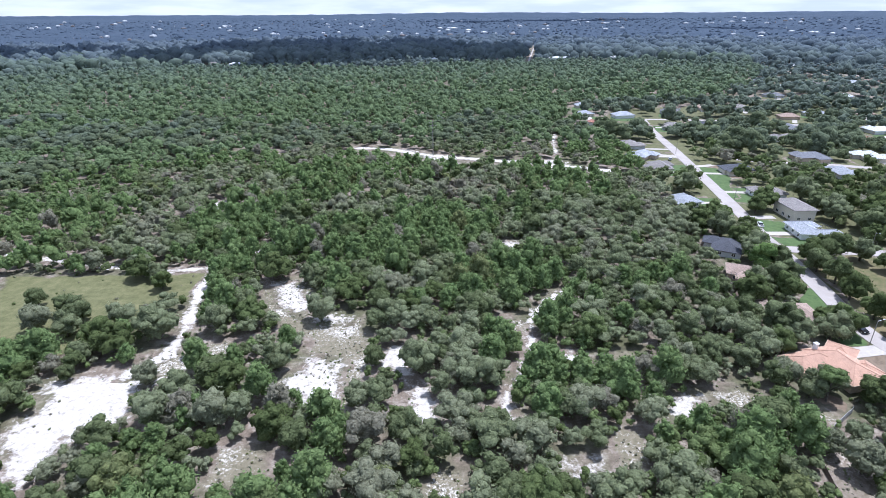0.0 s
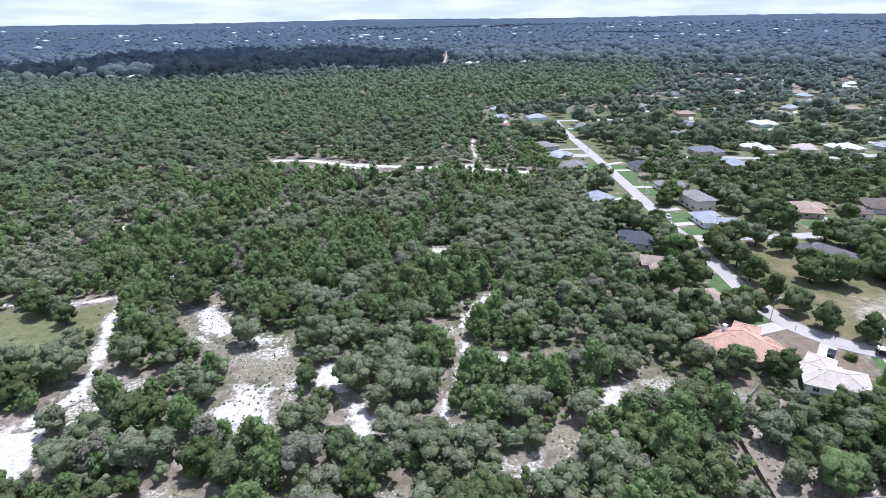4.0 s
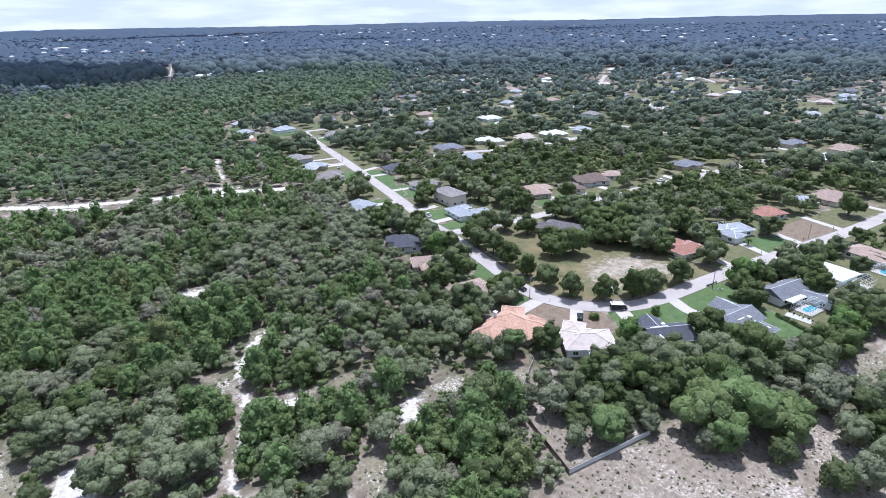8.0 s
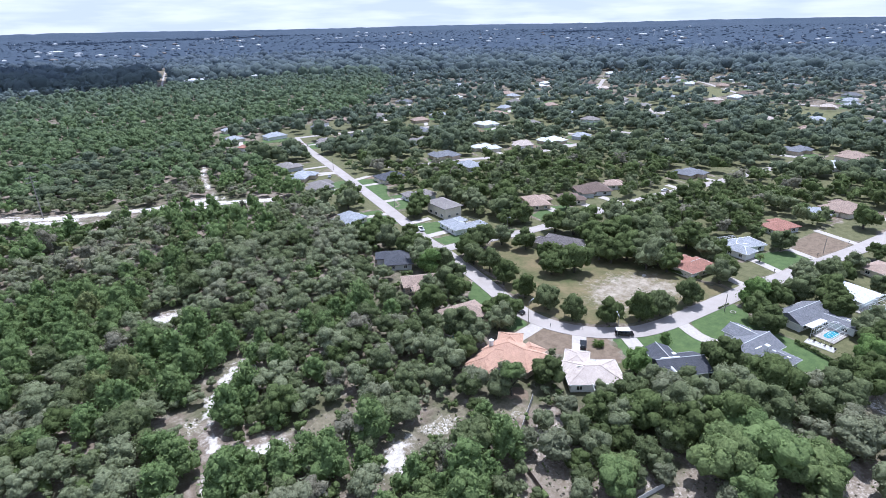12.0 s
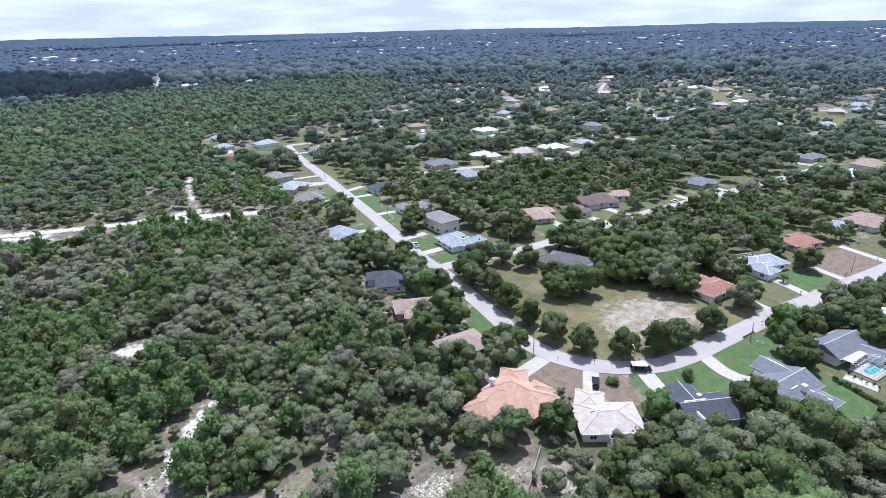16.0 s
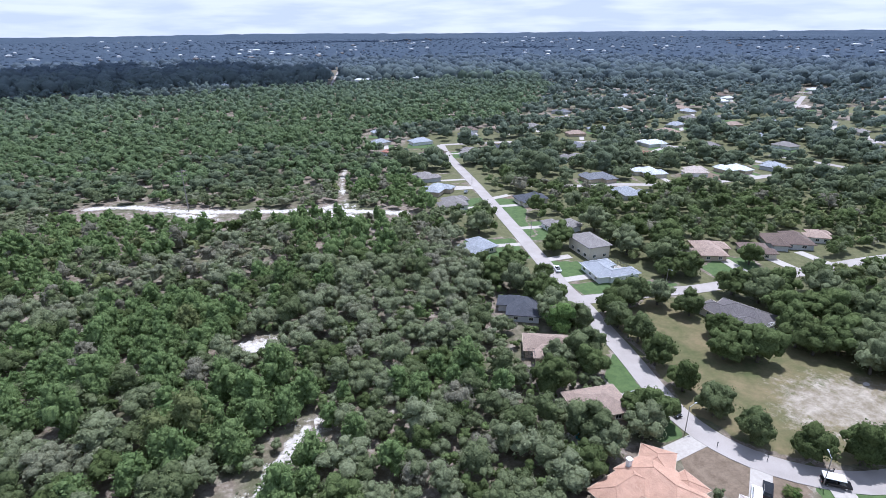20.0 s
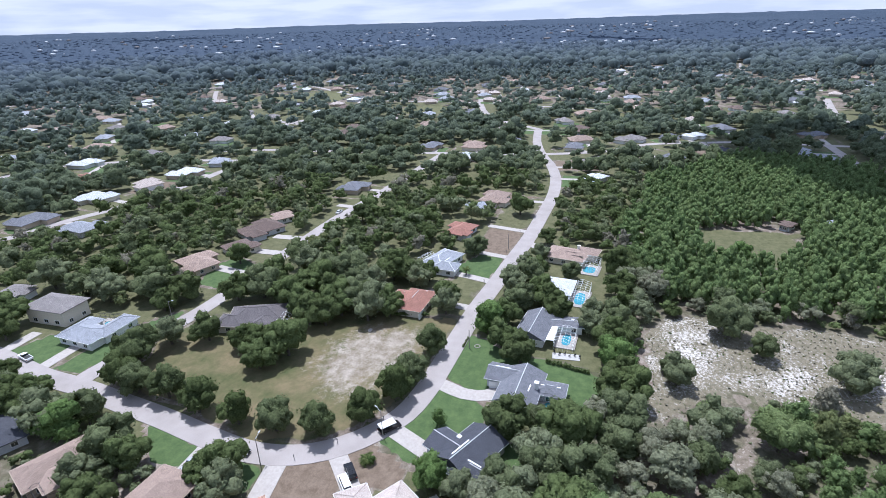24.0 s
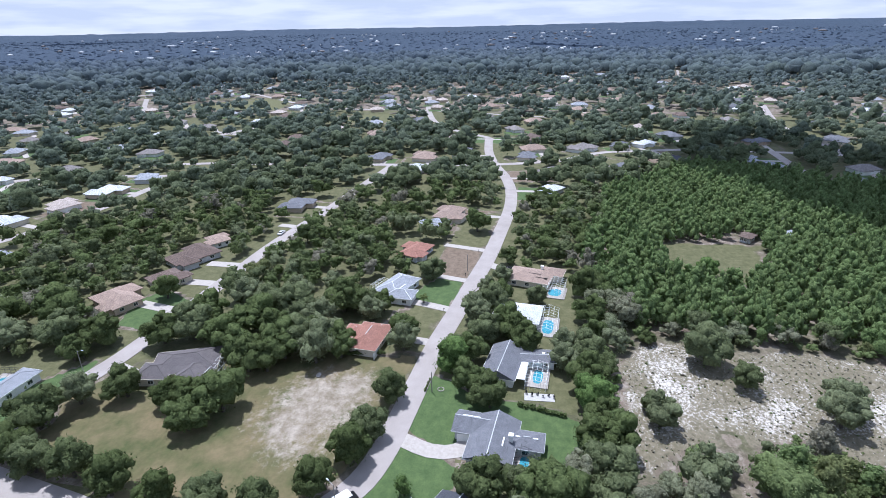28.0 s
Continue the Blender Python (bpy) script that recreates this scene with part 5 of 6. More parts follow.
HERO = (('broad', 160, 85.8, 5.8), ('oak', 150.5, 79.6, 5.2), ('dense', 144.5, 73.2, 5.2), ('broad', 147.6, 48.2, 5.8), ('oak', 132.5, 48.8, 5.8), ('dense', 114.3, 58.6, 7.2), ('dense', 114.6, 71.8, 6.0), ('oak', 172.9, 16.3, 7.2), ('scrub', 144.1, 33, 5), ('scrub', 162.6, 9.1, 4.6), ('oak', 150.5, -7.9, 5.8), ('oak', 123.3, 46, 6.0), ('scrub', 126.3, 28.2, 5.6), ('live', 124.9, 14, 6.0), ('oak', 163.4, 54.6, 4.6), ('oak', 168.6, 48.8, 5.6), ('oak', 191, 46.6, 6.2), ('broad', 231, 2.3, 4.6),
               ('oak', 186.3, 82.1, 5.6), ('oak', 174, 78.4, 5.6), ('oak', 171.6, 64.9, 5.2), ('dense', 202.5, 75.6, 4.2), ('dense', 233.2, 75.5, 3.8), ('oak', 214, 102.4, 5.4), ('dense', 171, 102.1, 5.4), ('oak', 267.8, 92.3, 6.5), ('dense', 133.5, 166.8, 5.2), ('dense', 131.5, 153.3, 5), ('dense', 132.8, 147.1, 4.6), ('dense', 132.2, 138.6, 7), ('oak', 128.9, 176.7, 5.6), ('street', 119.1, 179, 6.4),
               ('oak', 149.1, 141, 6.4), ('oak', 156.9, 133.9, 7), ('oak', 162.2, 123.3, 7), ('oak', 178.9, 140.3, 7.6), ('oak', 185.7, 126.5, 7.6), ('oak', 169.3, 147.9, 7.4), ('oak', 181.8, 115.1, 5), ('oak', 162.1, 166.2, 7.4), ('oak', 158.5, 174.1, 6.6), ('oak', 158.7, 154.8, 6.6), ('oak', 147, 218.3, 7.4), ('oak', 151.8, 203.6, 7.2), ('oak', 155.6, 192.2, 6.6), ('oak', 185.7, 192.6, 5.4), ('dense', 242.9, 164.7, 5.4),
               ('broad', 95.8, 84.1, 4.5), ('broad', 87.7, 172.6, 5.6), ('oak', 84.4, 149, 5.2), ('oak', 70.7, 121.5, 4.8), ('oak', 85.4, 124.6, 3.6), ('oak', 82.4, 207.7, 6.4), ('oak', 93.3, 217.6, 6.2), ('oak', 99, 263.2, 6.8), ('dense', 100.6, 206.5, 4.6), ('dense', 96.2, 196.6, 4.2), ('oak', 125.9, 236.5, 6.4), ('oak', 150.1, 247.1, 7.8), ('dense', 156.6, 231.6, 8), ('dense', 163, 214.1, 8), ('oak', 171.4, 166.5, 6.6),
               ('dense', 73.5, 95.5, 4.8), ('umbrella', 63.6, 97.4, 3.4), ('oak', 73.1, 77.6, 5.2), ('oak', 79.2, 70.3, 5.8), ('oak', 89.4, 66, 5.8), ('live', 87.4, 45.6, 7.8), ('live', 85, 53.4, 6.4), ('live', 90.1, 38.4, 6.2), ('scrub', 56.1, 75, 4.6), ('live', 58.8, 61.6, 4.8), ('scrub', 64, 76.1, 4.4), ('scrub', 82.9, 34.7, 3.6), ('scrub', 108.8, 37, 5.8), ('oak', 115, 47.4, 5.6), ('oak', 63.1, 117.4, 5.2), ('scrub', 41.6, 86.3, 6.2), ('scrub', 73.7, 46.1, 3), ('scrub', 51.5, 63.8, 3),
               ('scrub', -72.8, 113.2, 4.8), ('oak', -86.1, 135.8, 5.2), ('oak', -95.7, 133.6, 5.2), ('scrub', -65.8, 138, 5.1), ('oak', -88, 166.6, 6.4), ('scrub', -47.1, 114.6, 3.6), ('oak', -35, 111, 6.1), ('scrub', -49.7, 97.4, 3.8), ('oak', -121, 122.6, 5.8), ('oak', -127, 126, 5.2), ('oak', -111.2, 129.1, 6.4), ('oak', -140.7, 139, 4.9), ('oak', -135.8, 169.7, 5.4), ('oak', -124.5, 160.5, 3.9), ('scrub', -104, 107.6, 3.9), ('scrub', -97.4, 120, 3.1), ('oak', -82.4, 104.7, 5.6), ('scrub', -87.5, 107, 4.8), ('oak', -92.9, 98.4, 5.4), ('scrub', -96, 92.5, 5.0), ('oak', -66.5, 88.6, 5.0), ('scrub', -61.5, 84, 4.4), ('scrub', -81.6, 91.7, 5.4), ('scrub', -76.5, 93.5, 4.2), ('scrub', -74, 163.1, 4.4), ('scrub', -126.5, 110, 2.6), ('dense', -101.1, 156.7, 4.8))
YARD = [q for q in YARD if q[0] == "round" or all(math.hypot(q[1] - x, q[2] - y) > r * 0.75 for _, x, y, r in HERO)]
for kind, x, y, r in HERO:
    YARD.append((kind, x, y, r, 9.5 if kind == "umbrella" else r * 1.45 + 1.2))


def free_of_yard(x, y, r):
    ok = np.ones(x.shape, bool)
    for _, yx, yy, yr, _ in YARD:
        ok &= np.hypot(x - yx, y - yy) > (yr + r) * 0.6
    return ok


def canopy():
    """The unbroken roof of the distant woods: one rolling, lumpy sheet."""
    az = np.radians(np.arange(-56, 130, 0.55))
    rad = np.concatenate([np.arange(1600, 2600, 24), np.geomspace(2620, 4720, 60)])
    A, R = np.meshgrid(az, rad)
    rng = np.random.default_rng(12)
    R = R + rng.uniform(-8, 8, R.shape)
    X, Y = R * np.sin(A), R * np.cos(A)
    Z = terrain(X, Y) + 5 + 4.5 * vnoise(X, Y, 60, 41) + rng.uniform(-1.8, 1.8, X.shape)
    Z[0] = 0
    k, w = len(az), len(rad)
    o = (np.arange(w - 1)[:, None] * k + np.arange(k - 1)[None]).ravel()
    f = np.concatenate([np.stack([o, o + k, o + 1], 1), np.stack([o + 1, o + k, o + k + 1], 1)])
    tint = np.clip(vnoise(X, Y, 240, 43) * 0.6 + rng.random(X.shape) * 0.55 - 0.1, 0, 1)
    ob = new("distant_canopy", mesh_from("distant_canopy", np.stack([X, Y, Z], 2).reshape(-1, 3), f, tint.ravel(), M_HAZED_CANOPY))
    tagged(ob, "canopy of the distant woods with blue haze in its colour", "trees", kind="stuff")


def forest():
    oak_n = [crown_mesh(430, 20, 0.85, 0.062, 1) for _ in range(9)]
    pine_n = [pine_mesh(440, 15, 0.072) for _ in range(7)]
    oak_h = [crown_mesh(80, 8, 0.9, 0.11, 1) for _ in range(7)]
    pine_h = [pine_mesh(80, 8, 0.15) for _ in range(3)] + [crown_mesh(80, 8, 1.0, 0.12, 1) for _ in range(4)]
    oak_m = [crown_mesh(34, 6, 0.9, 0.14, 1, fat=1.2) for _ in range(6)]
    pine_m = [crown_mesh(30, 5, 0.95, 0.16, 1) for _ in range(6)]
    oak_d, pine_d = [tuft_mesh(1.0, 3) for _ in range(6)], [tuft_mesh(1.25, 3) for _ in range(5)]
    oak_f, pine_f = [crown_mesh(6, 3, 0.9, 0.24, 1) for _ in range(7)], [crown_mesh(6, 3, 1.0, 0.24, 1) for _ in range(5)]
    words = {"scrub_woods": "dense low scrub oaks, fluffy grey-green crowns", "near_woods": "dense scrub oak woods, grey-green", "middle_woods": "dense oak woods beyond the street", "far_woods": "far oak woods and street trees", "distant_woods": "distant oak woods and street trees"}
    for name, cell, d0, d1, oaks, pines, seed in (("scrub_woods", 5.7, -1, 185, oak_n, pine_n, 1), ("near_woods", 5.5, 185, 310, oak_h, pine_h, 5), ("middle_woods", 6.9, 310, 560, oak_m, pine_m, 2), ("far_woods", 9.3, 560, 1000, oak_f, pine_f, 3), ("distant_woods", 13, 1000, 1650, oak_d, pine_d, 6)):
        x, y, d = sites(cell, d0, d1, seed)
        if seed == 1:
            seen = ~inside(x, y, UNDERFOOT)
            x, y, d = x[seen], y[seen], d[seen]
        sub, planted = inside(x, y, SUBURB), inside(x, y, PLANTED)
        wood = inside(x, y, WOODS_EDGE) | ((x < 95) & (y < 900))
        town = ~sub & ~wood & ~planted & (d > 330)
        rng = np.random.default_rng(seed + 50)
        u = rng.random(len(x))
        patchy = vnoise(x, y, 15, 5) * 0.55 + vnoise(x, y, 6.5, 6) * 0.45
        keep = np.where(planted, False, np.where(sub, (u < np.where(d > 300, 0.70, 0.8)) & (patchy > 0.24), np.where(town, (u < 0.68) & (patchy > 0.30), patchy > 0.15)))
        stand = vnoise(x, y, 38, 8) * 0.6 + vnoise(x, y, 12, 9) * 0.4 + rng.normal(0, 0.07, len(x))
        pine = np.where(planted | (wood & (y > 480)), True, np.where(sub | town, False, stand > 0.535))
        pine |= (x > 95) & (x < 150) & (y < 12) & (y > -60) & ~planted & (rng.random(len(x)) < 0.6)
        r = cell * np.clip(np.exp(rng.normal(-0.36, 0.27, len(x))), 0.36, 1.05) * np.where(sub | town, np.where(d > 300, 1.14, 1.12), 0.97) * np.where(pine, 0.95, 1)
        keep &= ~blocked(x, y, r) & free_of_yard(x, y, r)
        x, y, d, r, sub, planted, town, wood, pine, stand = (q[keep] for q in (x, y, d, r, sub, planted, town, wood, pine, stand))
        h = np.where(pine, r * rng.uniform(1.9, 2.6, len(x)), r * rng.uniform(1.5, 1.95, len(x)) + 0.5) * np.where(wood & (d > 250), 0.78, 1)
        tint = np.where(pine, np.where(wood & (y > 480), 0.60, 0.70) + 0.13 * rng.random(len(x)), np.clip(0.145 + 0.70 * (stand - 0.2) + rng.normal(0, 0.06, len(x)), 0.12, 0.60))
        tint = np.where((sub | town) & ~pine, 0.26 + 0.26 * rng.random(len(x)), tint)
        v = rng.random(len(x))
        tint = np.where(v < 0.02, 0.97, np.where(v > 0.955, 0.05, tint))
        if seed == 1:
            near = (x, y, r)
            own = np.nonzero(sub & ~pine)[0]
            own = own[np.argsort(np.hypot(x[own] - 100, y[own] - 120))][:230]
            for i in own:
                YARD.append(("oak", float(x[i]), float(y[i]), float(r[i]), float(h[i])))
            rest = np.ones(len(x), bool)
            rest[own] = False
            x, y, r, h, tint, pine = (q[rest] for q in (x, y, r, h, tint, pine))
        leaf, needle = M_LEAF, M_LEAF
        if d0 > 300:      # distance haze painted into the leaf colour, bluer the farther off
            leaf, needle = M_HAZED_OAK, M_HAZED_PINE
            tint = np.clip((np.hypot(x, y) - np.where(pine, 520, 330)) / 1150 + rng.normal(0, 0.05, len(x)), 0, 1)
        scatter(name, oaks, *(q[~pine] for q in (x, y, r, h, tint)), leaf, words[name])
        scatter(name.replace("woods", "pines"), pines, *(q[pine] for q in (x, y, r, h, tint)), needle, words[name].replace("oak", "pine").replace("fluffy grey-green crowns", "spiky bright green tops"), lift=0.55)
    # the planted pines, close together and all of one age
    x, y, d = sites(4.2, 120, 520, 15)
    x, y = x + RNG.normal(0, 0.8, len(x)), y + RNG.normal(0, 0.8, len(x))
    k = inside(x, y, PLANTED)
    x, y = x[k], y[k]
    rng = np.random.default_rng(61)
    r = rng.uniform(2.6, 3.8, len(x))
    k = ~blocked(x, y, r) & free_of_yard(x, y, r)
    x, y, r = x[k], y[k], r[k]
    scatter("planted_pines", [pine_mesh(40, 6, 0.16) for _ in range(7)], x, y, r, rng.uniform(7.0, 11.5, len(x)), 0.66 + 0.14 * rng.random(len(x)), M_LEAF, "close bright green stand of planted pines", lift=0.56)
    # small oaks that fill the gaps and crowd the edges of the clearings and tracks
    x, y, d = sites(3.4, -1, 190, 17)
    rng = np.random.default_rng(62)
    r = rng.uniform(1.2, 2.6, len(x))
    k = ~blocked(x, y, r) & free_of_yard(x, y, r) & ~inside(x, y, UNDERFOOT) & ~inside(x, y, SUBURB) & ~inside(x, y, PLANTED) & (rng.random(len(x)) < 0.8)
    x, y, r = x[k], y[k], r[k]
    k = np.min(np.hypot(x[:, None] - near[0][None], y[:, None] - near[1][None]) - near[2][None] * 0.75, axis=1) > 0
    x, y, r = x[k], y[k], r[k]
    scatter("scrub_thicket", [crown_mesh(70, 6, 0.85, 0.1, 1) for _ in range(7)], x, y, r, r * rng.uniform(1.5, 2.1, len(x)), rng.uniform(0.12, 0.66, len(x)), M_LEAF, "young scrub oaks crowding clearings and tracks")
    # low palmetto and bush growth in the clearings and gaps
    shrub = [crown_mesh(9, 1, 0.8, 0.3, 1) for _ in range(5)]
    x, y, d = sites(2.6, -1, 210, 11)
    rng = np.random.default_rng(77)
    near_sand = np.zeros(len(x), bool)
    for what, poly in SANDS.values():
        g = line_gap(x, y, poly, True)
        near_sand |= inside(x, y, poly) | (g < 4)
    k = (rng.random(len(x)) < np.where(near_sand, 0.17, 0.26)) & ~inside(x, y, SUBURB)
    for what, poly in GREENS.values():
        k &= ~inside(x, y, poly) | (rng.random(len(x)) < (0.22 if what == "meadow" else 0.0))
    for w, line in TRACKS.values():
        k &= line_gap(x, y, line) > w / 2
    x, y = x[k], y[k]
    r = rng.uniform(0.3, 1.1, len(x)) * np.where(near_sand[k], 0.7, 1.0)
    scatter("undergrowth", shrub, x, y, r, r * 1.3, np.where(rng.random(len(x)) < 0.55, rng.uniform(0.0, 0.12, len(x)), rng.uniform(0.1, 0.6, len(x))), M_LEAF, "low shrubs and tufts in the sandy clearings", lift=0.4)
    x, y, d = sites(1.35, -1, 215, 19)
    rng = np.random.default_rng(63)
    k = np.zeros(len(x), bool)
    for what, poly in SANDS.values():
        if what in ("dry", "sandy"):
            k |= inside(x, y, poly)
    k &= (rng.random(len(x)) < 0.62) & (vnoise(x, y, 9, 71) > 0.36)
    x, y = x[k], y[k]
    r = rng.uniform(0.18, 0.5, len(x))
    scatter("grass_tufts", [crown_mesh(9, 1, 0.8, 0.42, 1) for _ in range(4)], x, y, r, r * rng.uniform(1.0, 1.7, len(x)), np.where(rng.random(len(x)) < 0.74, rng.uniform(0.0, 0.09, len(x)), rng.uniform(0.84, 1.0, len(x))), M_LEAF, "dry grass tufts on the open sand", lift=0.35)
    canopy()
    x, y, d = sites(50, 1650, 3600, 4)
    rng = np.random.default_rng(99)
    r = rng.uniform(4.5, 11, len(x))
    scatter("distant_treetops", [tuft_mesh(1.0, 2) for _ in range(5)], x, y, r, rng.uniform(10, 13.5, len(x)), rng.random(len(x)), M_HAZED_CANOPY, "treetops over the distant woods with blue haze in their colour", lift=0.5)


UNDERFOOT = [(-160, 58), (10, 56), (50, 34), (80, 4), (108, -30), (190, -150), (-160, -120)]
forest()


def under_flight():
    """Plain scrub below the flight line."""
    x, y, d = sites(7.4, -1, 190, 21)
    k = inside(x, y, UNDERFOOT)
    x, y = x[k], y[k]
    rng = np.random.default_rng(3)
    r = 5.6 * np.clip(np.exp(rng.normal(-0.36, 0.27, len(x))), 0.4, 1.0)
    k = ~blocked(x, y, r)
    x, y, r = x[k], y[k], r[k]
    scatter("low_scrub", [crown_mesh(30, 6, 0.9, 0.16, 1) for _ in range(6)], x, y, r, r * 1.9, rng.uniform(0.15, 0.7, len(x)), M_LEAF, "low scrub oaks below the flight line")


under_flight()


def tree_template(kind, seed):
    """Trunk, limbs and a crown of leaf sprays, 1 in radius and about 1.6 high."""
    rnd = random.Random(seed)
    e = new("tree")
    e.location = (0, 0, -400)
    bm = bmesh.new()
    rod(bm, (0, 0, 0), (0.02, 0.03, 0.55), 0.075, 0.055, 7)
    if kind == "umbrella":
        rod(bm, (0.02, 0.03, 0.5), (0, 0, 1.4), 0.055, 0.03, 7)
    for k in range(5):
        a = k * 1.2566 + rnd.uniform(-0.4, 0.4)
        rod(bm, (0.02, 0.03, 0.42 + 0.05 * k), (0.5 * math.cos(a), 0.5 * math.sin(a), 0.85 + 0.06 * k), 0.04, 0.015, 5)
    part("trunk", bm, M_BARK, e)
    n_leaf, lobes, tall, size, t = {"street": (900, 24, 0.95, 0.055, 0.38), "dense": (950, 26, 0.92, 0.05, 0.42), "broad": (900, 24, 0.95, 0.052, 0.74), "scrub": (650, 18, 0.95, 0.062, 0.25),
                                    "round": (500, 12, 0.95, 0.07, 0.56), "oak": (800, 24, 0.9, 0.055, 0.36), "live": (1100, 34, 0.85, 0.045, 0.84), "umbrella": (900, 20, 0.3, 0.06, 0.72)}[kind]
    t += 0.05 * (seed - 1.5) * (1.3 if kind in ("oak", "scrub") else 0.5)
    v, f = crown_mesh(n_leaf, lobes, tall, size, 2 if kind != "round" else 1, 0.6, 1.1)
    v = v + (0, 0, 1.42 if kind == "umbrella" else 0.92)
    me = mesh_from("crown", v, f, np.full(len(v), t), M_BROAD if kind in ("broad", "round") else M_YARD_LEAF)
    c = new("crown", me)
    c.parent = e
    return e


WORDS = {"street": "rounded dark green oak beside the street kerb", "dense": "dense dark green tree at the lot edge", "broad": "broad bright green leafy tree", "scrub": "fluffy grey-green scrub oak on sandy ground", "round": "small clipped round tree on a lawn", "oak": "spreading dark green oak in a yard", "live": "great spreading yellow-green live oak at the sand field", "umbrella": "tall pine with a flat crown on a bare trunk"}
TEMPL = {k: [tree_template(k, s) for s in range(4)] for k in ("street", "dense", "broad", "round", "scrub", "oak", "live", "umbrella")}
for i, (kind, x, y, r, h) in enumerate(YARD):
    src = TEMPL[kind][i % 4]
    t = copy_thing(src, pose(x, y, 0, 0, 0, i * 77) @ Matrix.Diagonal((r, r, h / 1.75, 1)))
    tagged(t, WORDS[kind], "tree", "yard and street trees")
for lst in TEMPL.values():
    for e in lst:
        for o in (*e.children, e):
            bpy.data.objects.remove(o)

# ---- palms, vehicles, lamps, poles, fence ----
M_FROND = foliage("palm_frond", ((0.055, 0.085, 0.03), (0.055, 0.085, 0.03)), ((0.14, 0.17, 0.06), (0.14, 0.17, 0.06)))


def palm(x, y, h, spread, label):
    e = thing("palm_tree", x, y, 0, 0, label, "palm")
    bm = bmesh.new()
    for k in range(6):
        rod(bm, (0, 0, h * k / 6), (0, 0, h * (k + 1) / 6), 0.24 - 0.012 * k, 0.2 - 0.012 * k, 8)
    part("trunk", bm, M_BARK, e)
    bm = bmesh.new()
    n = 9
    for side in (-1, 1):
        for k in range(n):
            u = 0.12 + 0.88 * k / n
            bx, bz = spread * u, 0.55 * spread * (u - 1.35 * u * u)
            w = 0.42 * spread * math.sin(math.pi * min(1, 0.18 + u * 0.8))
            a = bm.verts.new((bx - 0.06, 0, bz))
            b = bm.verts.new((bx + 0.1 * spread, 0, bz))
            c = bm.verts.new((bx + 0.3 * spread * u, side * w, bz - 0.22 * w))
            bm.faces.new((a, b, c))
    me = bpy.data.meshes.new("frond")
    bm.to_mesh(me)
    bm.free()
    me.materials.append(M_FROND)
    for k in range(16):
        ob = new("frond", me)
        ob.parent = e
        ob.matrix_basis = pose(0, 0, h, 0, -18 + 38 * (k % 3) / 2, k * 360 / 16 + 9 * (k % 2))
    return e


palm(93.7, 170.5, 3.2, 3.0, "feather palm with wide fronds beside the street")
palm(99.4, 99.6, 0.9, 1.9, "short feather palm in a bare yard")
palm(123.2, 206.8, 1.6, 2.0, "small feather palm beside a drive")
palm(147, 192.2, 2.4, 2.2, "feather palm on the corner lawn")
palm(101.4, 177.8, 1.2, 1.6, "low palm near the street")
palm(196, 101.5, 2.4, 1.8, "small palm beside a driveway")
palm(246, 196, 2.6, 2.3, "feather palm in a front yard")

M_TYRE = plain("tyre_rubber", (0.02, 0.02, 0.02), 0.9)
M_RIM = plain("alloy_rim", (0.5, 0.5, 0.52), 0.35, 0.9)
M_LAMPG = plain("lamp_lens", (0.75, 0.75, 0.72), 0.15)
M_TAIL = plain("tail_lens", (0.35, 0.02, 0.02), 0.3)
PAINT = {"black": plain("black_car_paint", (0.012, 0.012, 0.014), 0.25), "white": plain("white_car_paint", (0.78, 0.78, 0.78), 0.3), "silver": plain("silver_car_paint", (0.42, 0.43, 0.45), 0.3, 0.5)}


def profile_body(bm, pts, w, inset=0.0):
    """A side outline drawn across the width, drawn in at the top."""
    a = [bm.verts.new((x, -w / 2 + inset * max(0, z - 0.9), z)) for x, z in pts]
    b = [bm.verts.new((x, w / 2 - inset * max(0, z - 0.9), z)) for x, z in pts]
    bm.faces.new(a)
    bm.faces.new(list(reversed(b)))
    for i in range(len(pts)):
        j = (i + 1) % len(pts)
        bm.faces.new((a[j], a[i], b[i], b[j]))
    return bm


